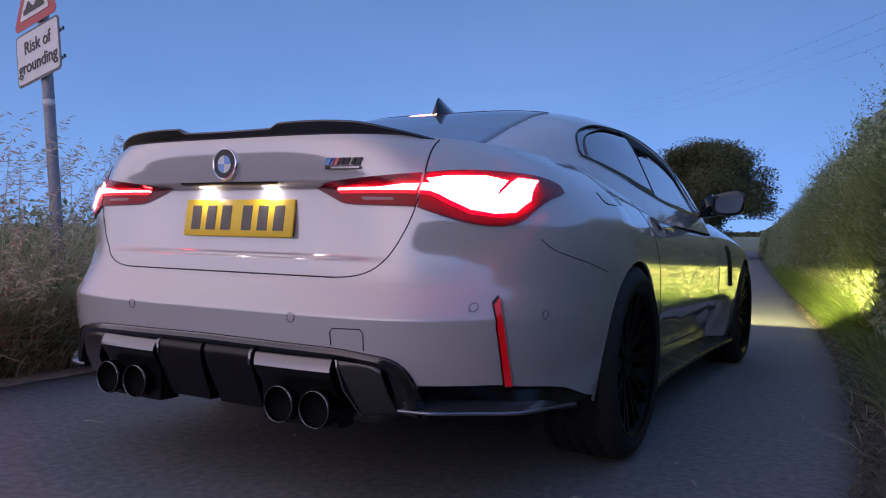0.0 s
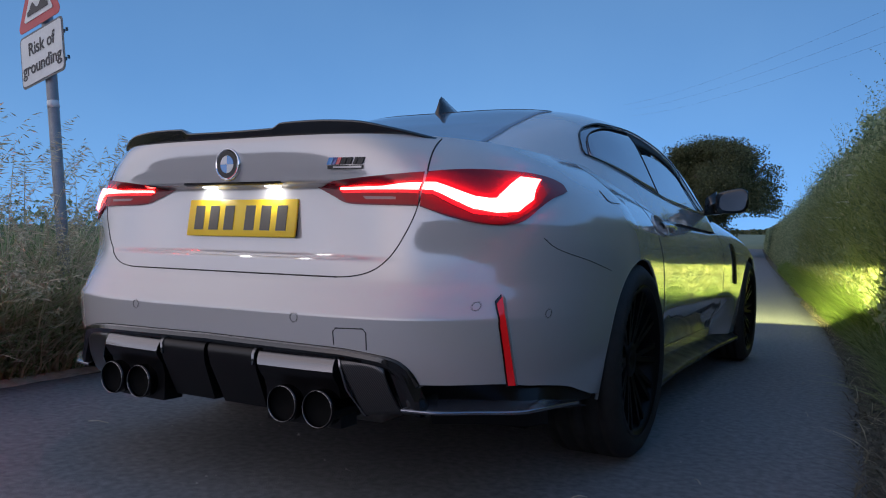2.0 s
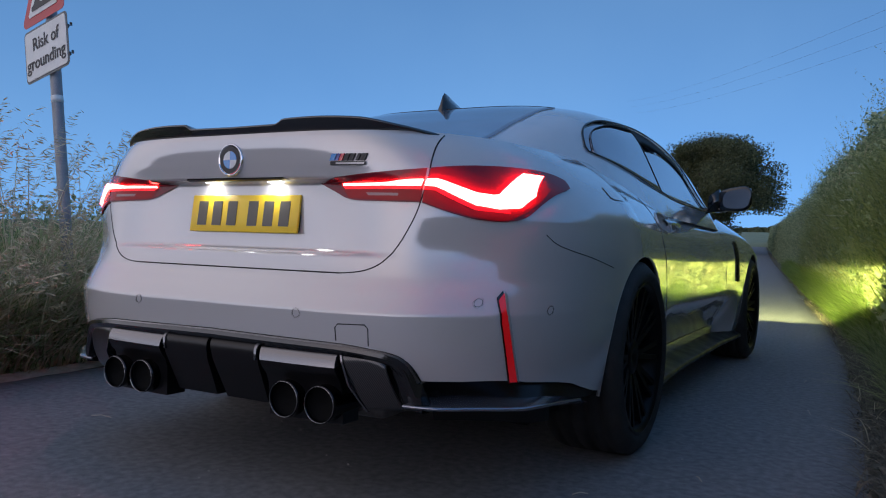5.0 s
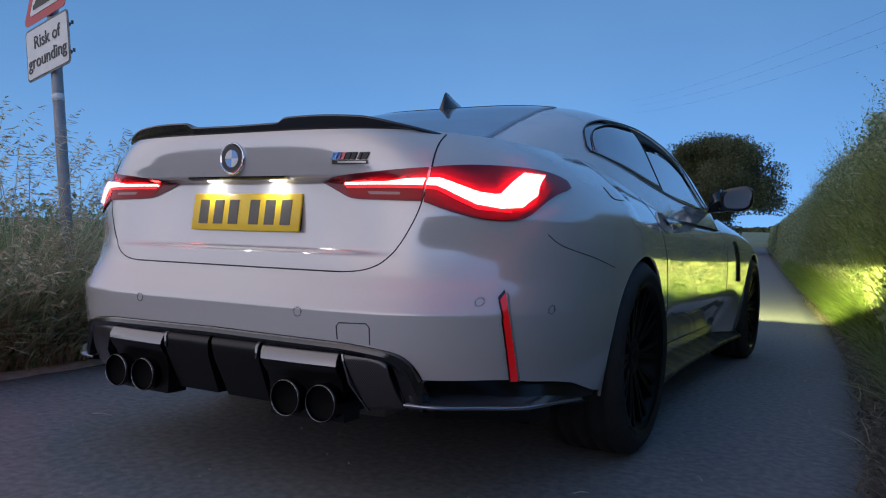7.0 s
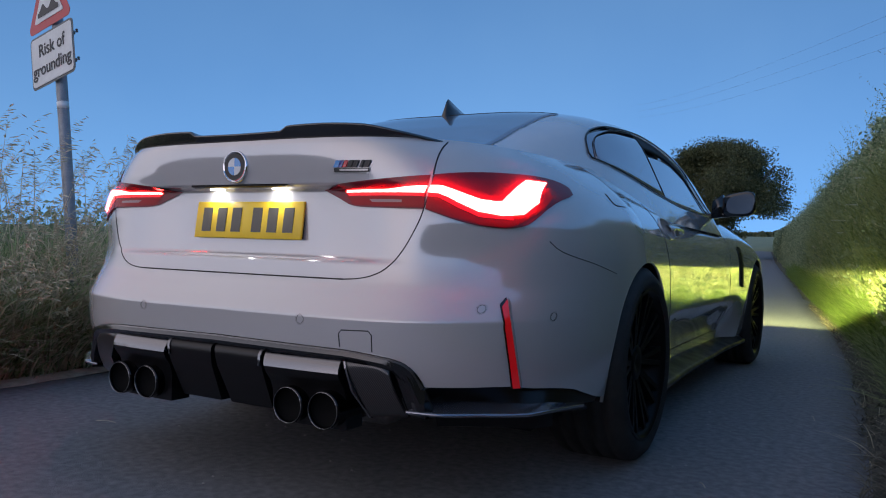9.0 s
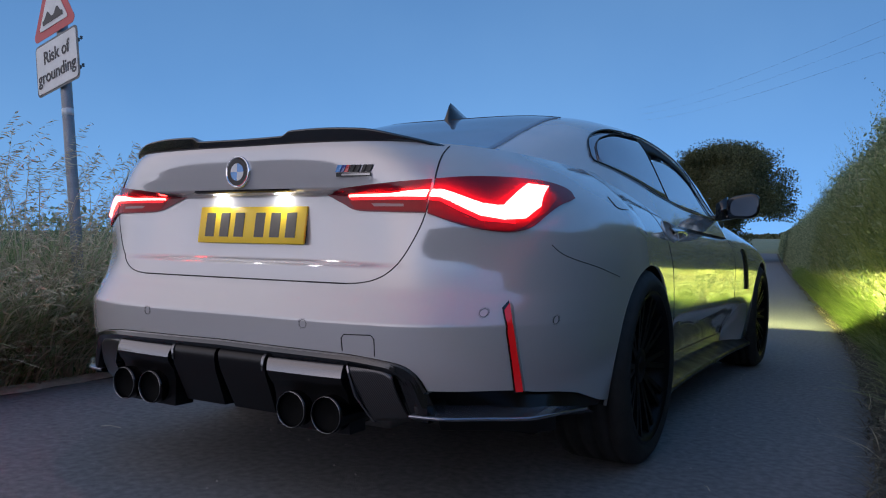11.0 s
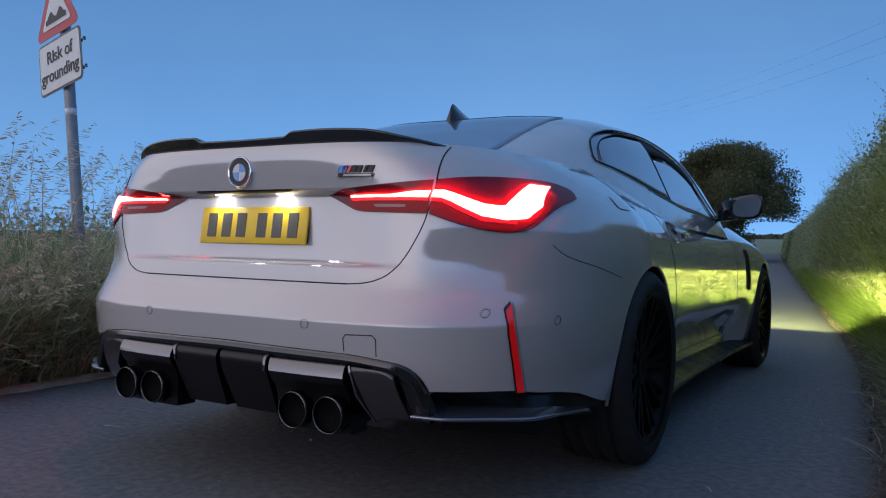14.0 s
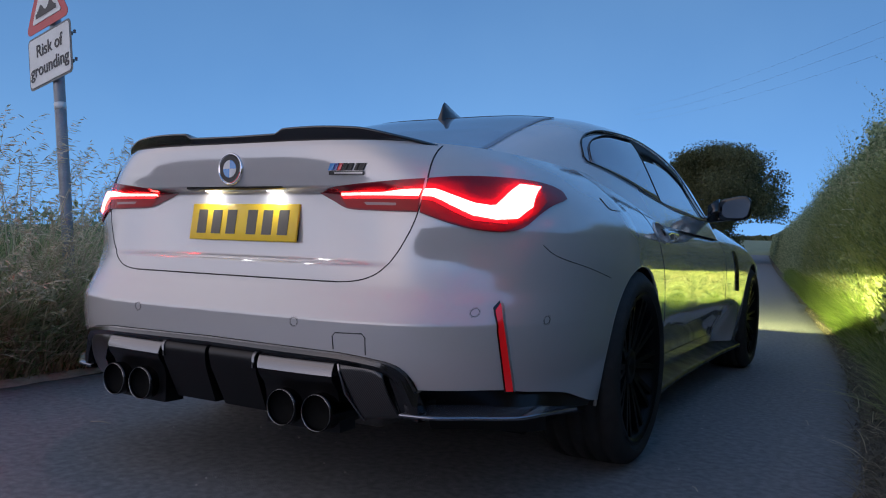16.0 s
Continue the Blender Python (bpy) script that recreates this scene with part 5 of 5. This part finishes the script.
def right_hedge():
    # earth and stems inside, coloured dark for the shade; leaves and grasses outside
    ys = [-30 + 2 * i for i in range(11)] + [-8 + .4 * i for i in range(65)] + [18 + 2.0 * i for i in range(45)]
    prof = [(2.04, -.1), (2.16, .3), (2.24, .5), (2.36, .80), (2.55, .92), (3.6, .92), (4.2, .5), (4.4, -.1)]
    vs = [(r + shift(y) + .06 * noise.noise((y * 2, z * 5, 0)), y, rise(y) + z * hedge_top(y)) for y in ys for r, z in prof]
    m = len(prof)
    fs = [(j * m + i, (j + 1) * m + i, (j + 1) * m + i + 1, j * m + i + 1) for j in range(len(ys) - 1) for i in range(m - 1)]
    tagged(raw("hedge_bank", vs, fs, HEDGE_CORE), "inside of the overgrown roadside hedge, coloured dark for its shade", "hedge", kind="stuff")

    def face(n, y0, y1, power, depth):
        y = y0 + (y1 - y0) * RNG.random(n) ** power
        u = RNG.random(n)
        top = np.array([hedge_top(b) for b in y])
        z = u * top
        r = 1.95 + .34 * u + .10 * u ** 6 + depth * RNG.random(n) + .10 * np.array([noise.noise((b * 1.6, c * 1.8, 3)) for b, c in zip(y, z)])
        cap = RNG.random(n) < .12
        r = np.where(cap, 2.2 + 1.6 * RNG.random(n), r)
        z = np.where(cap, top * (.92 + .08 * RNG.random(n)), z)
        x = r + np.array([shift(b) for b in y])
        return np.stack([x, y, z + np.array([rise(b) for b in y])], 1)
    c = face(95000, 2.5, 20, 1.2, .20)
    c += RNG.normal(0, .035, c.shape)
    v, f = leaves(c, .034 + .06 * RNG.random(len(c)) ** 2, slim=.55)
    stuff("hedge_leaves", v, f, LEAF, "green leaves of the roadside hedge", "hedge")
    c = face(120000, 18, 110, 1.9, .25)
    c += RNG.normal(0, .05, c.shape)
    v, f = leaves(c, (.032 + .13 * np.clip((c[:, 1] - 18) / 70, 0, 1)) * (.7 + .6 * RNG.random(len(c))), slim=.6)
    stuff("far_hedge_leaves", v, f, LEAF, "green hedge running along the lane", "hedge")
    p = face(9000, 5.5, 20, 1.3, .06)
    p = p[p[:, 2] < 1.6]
    v, f = blades(p, .14 + .30 * RNG.random(len(p)), .1 + .4 * RNG.random(len(p)), RNG.normal(4.2, 1.0, len(p)), .6 + .9 * RNG.random(len(p)), .009 + .012 * RNG.random(len(p)))
    stuff("hanging_grass", v, f, HEDGE_GRASS, "long grass hanging from the hedge", "grass")
    # twigs that stand above the outline
    tw = []
    for k in range(260):
        y = 6.2 + 15 * RNG.random() ** 1.3
        r = 2.12 + .5 * RNG.random()
        b = Vector((r + shift(y), y, hedge_top(y) * (.86 + .14 * RNG.random())))
        d = Vector((RNG.normal(-.35, .35), RNG.normal(0, .4), 1)).normalized()
        l = .14 + .34 * RNG.random()
        for i in range(16):
            g = i / 15
            tw.append(tuple(b + d * l * g + Vector((RNG.normal(0, .010), RNG.normal(0, .010), RNG.normal(0, .008)))))
    tw = np.array(tw)
    v, f = leaves(tw, .014 + .020 * RNG.random(len(tw)), slim=.5)
    stuff("hedge_sprays", v, f, LEAF, "leafy sprays standing above the hedge", "hedge")
    # verge grass below, litter at the edge of the lane
    n = 22000
    y = 4.6 + 22 * RNG.random(n) ** 1.4
    r = 1.74 + .34 * RNG.random(n)
    x = r + np.array([shift(b) for b in y])
    p = np.stack([x, y, ground_at(x, y) - .01], 1)
    v, f = blades(p, (.14 + .34 * RNG.random(n)) * np.clip((r - 1.66) / .25, .3, 1.2) * np.clip((y - 3.6) / 3.0, .4, 1), RNG.normal(0, .25, n), RNG.normal(3.14, 1.3, n), .3 + .8 * RNG.random(n), .008 + .009 * RNG.random(n))
    stuff("verge_grass", v, f, FRESH, "fresh green grass at the foot of the hedge", "grass")
    n = 22000
    y = -.5 + 11 * RNG.random(n)
    r = 1.63 + .42 * RNG.random(n) ** .75
    x = r + np.array([shift(b) for b in y])
    p = np.stack([x, y, ground_at(x, y) + .012], 1)
    v, f = blades(p, .02 + .07 * RNG.random(n), .7 + .6 * RNG.random(n), RNG.random(n) * 6.28, 1.0 + .5 * RNG.random(n), .002 + .004 * RNG.random(n))
    stuff("grass_litter", v, f, DEAD, "dead brown litter along the lane edge", "grass")
    n = 700
    y = 1.5 + 9 * RNG.random(n)
    r = 1.65 + .40 * RNG.random(n)
    x = r + np.array([shift(b) for b in y])
    p = np.stack([x, y, ground_at(x, y) + .015], 1)
    v, f = blades(p, .03 + .08 * RNG.random(n), .5 + .8 * RNG.random(n), RNG.random(n) * 6.28, .8 + .6 * RNG.random(n), .003 + .003 * RNG.random(n))
    stuff("fallen_straw", v, f, STRAW, "pale straws fallen along the lane edge", "grass")
    n = 2600
    y = 2.2 + 3.4 * RNG.random(n)
    r = 1.80 + .30 * RNG.random(n) ** .7
    x = r + np.array([shift(b) for b in y])
    p = np.stack([x, y, ground_at(x, y) - .005], 1)
    v, f = blades(p, .07 + .24 * RNG.random(n) ** 1.5, .1 + .5 * RNG.random(n), RNG.normal(3.3, 1.2, n), .4 + .9 * RNG.random(n), .005 + .006 * RNG.random(n))
    stuff("verge_weeds", v, f, HEDGE_GRASS, "sparse dull green weeds on the bare verge", "grass")
    seed_heads("seed_grass", face(900, 3.8, 16, 1.2, .05), (.15, .34), "dry grass stems with seed heads in the hedge", 9)


def umbel(c, r):
    ob = tagged(new("cow_parsley"), "white-headed cow parsley in the hedge", "plant")
    tube("stem", [c + Vector((.10, .02, -.55)), c + Vector((.04, 0, -.2)), c], .003, GREEN, ob)
    n = 70
    t, q = RNG.random(n) * 6.28, r * np.sqrt(RNG.random(n))
    p = np.stack([c.x + q * np.cos(t), c.y + q * np.sin(t), c.z + .012 * RNG.random(n)], 1)
    v, f = leaves(p, np.full(n, .012), slim=.9)
    tagged(raw("flower_head", v, f, FLOWER, ob, "flat white flower head", flat=True), kind="stuff")
    return ob


def tree(name, base, height, spread, seed, trunk, label):
    rnd = np.random.default_rng(seed)
    t = tagged(new(name), label, "tree")
    b = Vector(base)
    tube("trunk", [b, b + Vector((.1, 0, height * .2)), b + Vector((.0, .1, height * .4)), b + Vector((.3, 0, height * .6))], trunk, BARK, t)
    for k in range(7):
        a = k * .9
        e = b + Vector((math.cos(a) * spread * .7, math.sin(a) * spread * .7, height * (.55 + .3 * rnd.random())))
        s = b + Vector((.05, .05, height * (.25 + .04 * k)))
        tube("limb", [s, s.lerp(e, .5) + Vector((0, 0, .2)), e], trunk * .35, BARK, t)
    pts = []
    for k in range(360):
        a, u = rnd.random() * 6.28, rnd.random()
        z = .40 + .56 * u
        w = math.sqrt(max(0, 1 - (u * .98) ** 2)) * (.80 + .20 * smooth(0, .25, u))
        q = spread * w * rnd.random() ** .42 * (1 + .18 * math.sin(a * 3 + seed) + .60 * noise.noise((a * 1.9, u * 4, seed)))
        c = np.array([b.x + q * math.cos(a), b.y + q * math.sin(a), b.z + height * z - .25 * (q / spread) ** 2])
        r = spread * (.09 + .11 * rnd.random())
        pts.append(c + np.clip(rnd.normal(size=(300, 3)), -1.75, 1.75) * r * np.array([1, 1, .8]) * .55)
    # dark growth round the foot of the trunk
    for k in range(46):
        a, q, u = rnd.random() * 6.28, 1.0 * rnd.random() ** .5, rnd.random()
        c = np.array([b.x + .5 + q * math.cos(a), b.y + q * math.sin(a), b.z + .1 + height * .45 * u])
        pts.append(c + np.clip(rnd.normal(size=(170, 3)), -1.6, 1.6) * .32)
    p = np.concatenate(pts)
    v, f = leaves(p, .08 + .12 * rnd.random(len(p)), slim=.7)
    raw("crown", v, f, TREE_LEAF, t, "dense dark green crown", flat=True)


def far_land():
    # left hedge towards the tree, and woods along the skyline
    n = 30000
    y = 28 + 100 * RNG.random(n)
    x = -2.3 - 1.8 * RNG.random(n) + np.array([shift(b) for b in y])
    z = 2.0 * RNG.random(n) + np.array([rise(b) for b in y])
    v, f = leaves(np.stack([x, y, z], 1), .10 + .14 * RNG.random(n))
    stuff("far_hedge_leaves", v, f, TREE_LEAF, "dark hedge beyond the car", "hedge")
    n = 9000
    a = RNG.random(n)
    x, y = -160 + 260 * a, 300 + 40 * RNG.random(n)
    hh = np.array([2.4 + 2.2 * noise.noise((q * .03, 1, 0)) + 1.2 * noise.noise((q * .15, 4, 0)) for q in x])
    z = hh * RNG.random(n) + np.array([rise(b) for b in y])
    v, f = leaves(np.stack([x, y, z], 1), 1.2 + 1.6 * RNG.random(n), slim=.8)
    stuff("far_woods", v, f, TREE_LEAF, "dark distant woods along the skyline", "trees")


def far_field():
    xs, ys = [-120, -70, -40, -25, -15, -10, -6, -2, 4, 12, 30, 70], [97, 100, 105, 112, 125, 150, 190, 240, 300]
    vs = [(x, y, rise(min(y, 400)) - .10 + .40 * smooth(97, 101, y) + .05 * noise.noise((x * .2, y * .2, 3)) + .5 * smooth(100, 180, y)) for y in ys for x in xs]
    n = len(xs)
    fs = [(j * n + i, j * n + i + 1, (j + 1) * n + i + 1, (j + 1) * n + i) for j in range(len(ys) - 1) for i in range(n - 1)]
    tagged(raw("field", vs, fs, FIELD), "pale green rising field beyond the lane", "field", kind="structure")


def wires():
    for k, (dx, dz) in enumerate(((0, 0), (.5, -.40), (.9, -.85))):
        a, b = Vector((9.5 + dx, 16.6, 8.8 + dz)), Vector((-24 + dx, 87, 17.2 + dz * 1.6))
        line = [a.lerp(b, i / 24) - Vector((0, 0, .9 * (1 - (2 * i / 24 - 1) ** 2))) for i in range(25)]
        tagged(tube("overhead_wire", line, .0035, WIRE), "thin dark overhead wire against the sky", "wire", group="overhead wires")


left_verge()
right_hedge()
for cx, cy, cz, cr in ((1.30, 9.6, 1.38, .07), (1.22, 10.2, 1.20, .08), (1.15, 10.8, 1.05, .07), (1.42, 8.4, 1.62, .07), (1.05, 11.4, 1.25, .08)):
    tagged(umbel(Vector((cx, cy, cz)), cr), group="cow parsley")
tree("tree", (-9.2, 61, 0.3), 8.75, 5.3, 5, .22, "broad dark tree with a rounded crown beside the lane")
far_land()
far_field()
wires()


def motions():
    # the brake lights go out: each glowing panel draws back into an added dark box
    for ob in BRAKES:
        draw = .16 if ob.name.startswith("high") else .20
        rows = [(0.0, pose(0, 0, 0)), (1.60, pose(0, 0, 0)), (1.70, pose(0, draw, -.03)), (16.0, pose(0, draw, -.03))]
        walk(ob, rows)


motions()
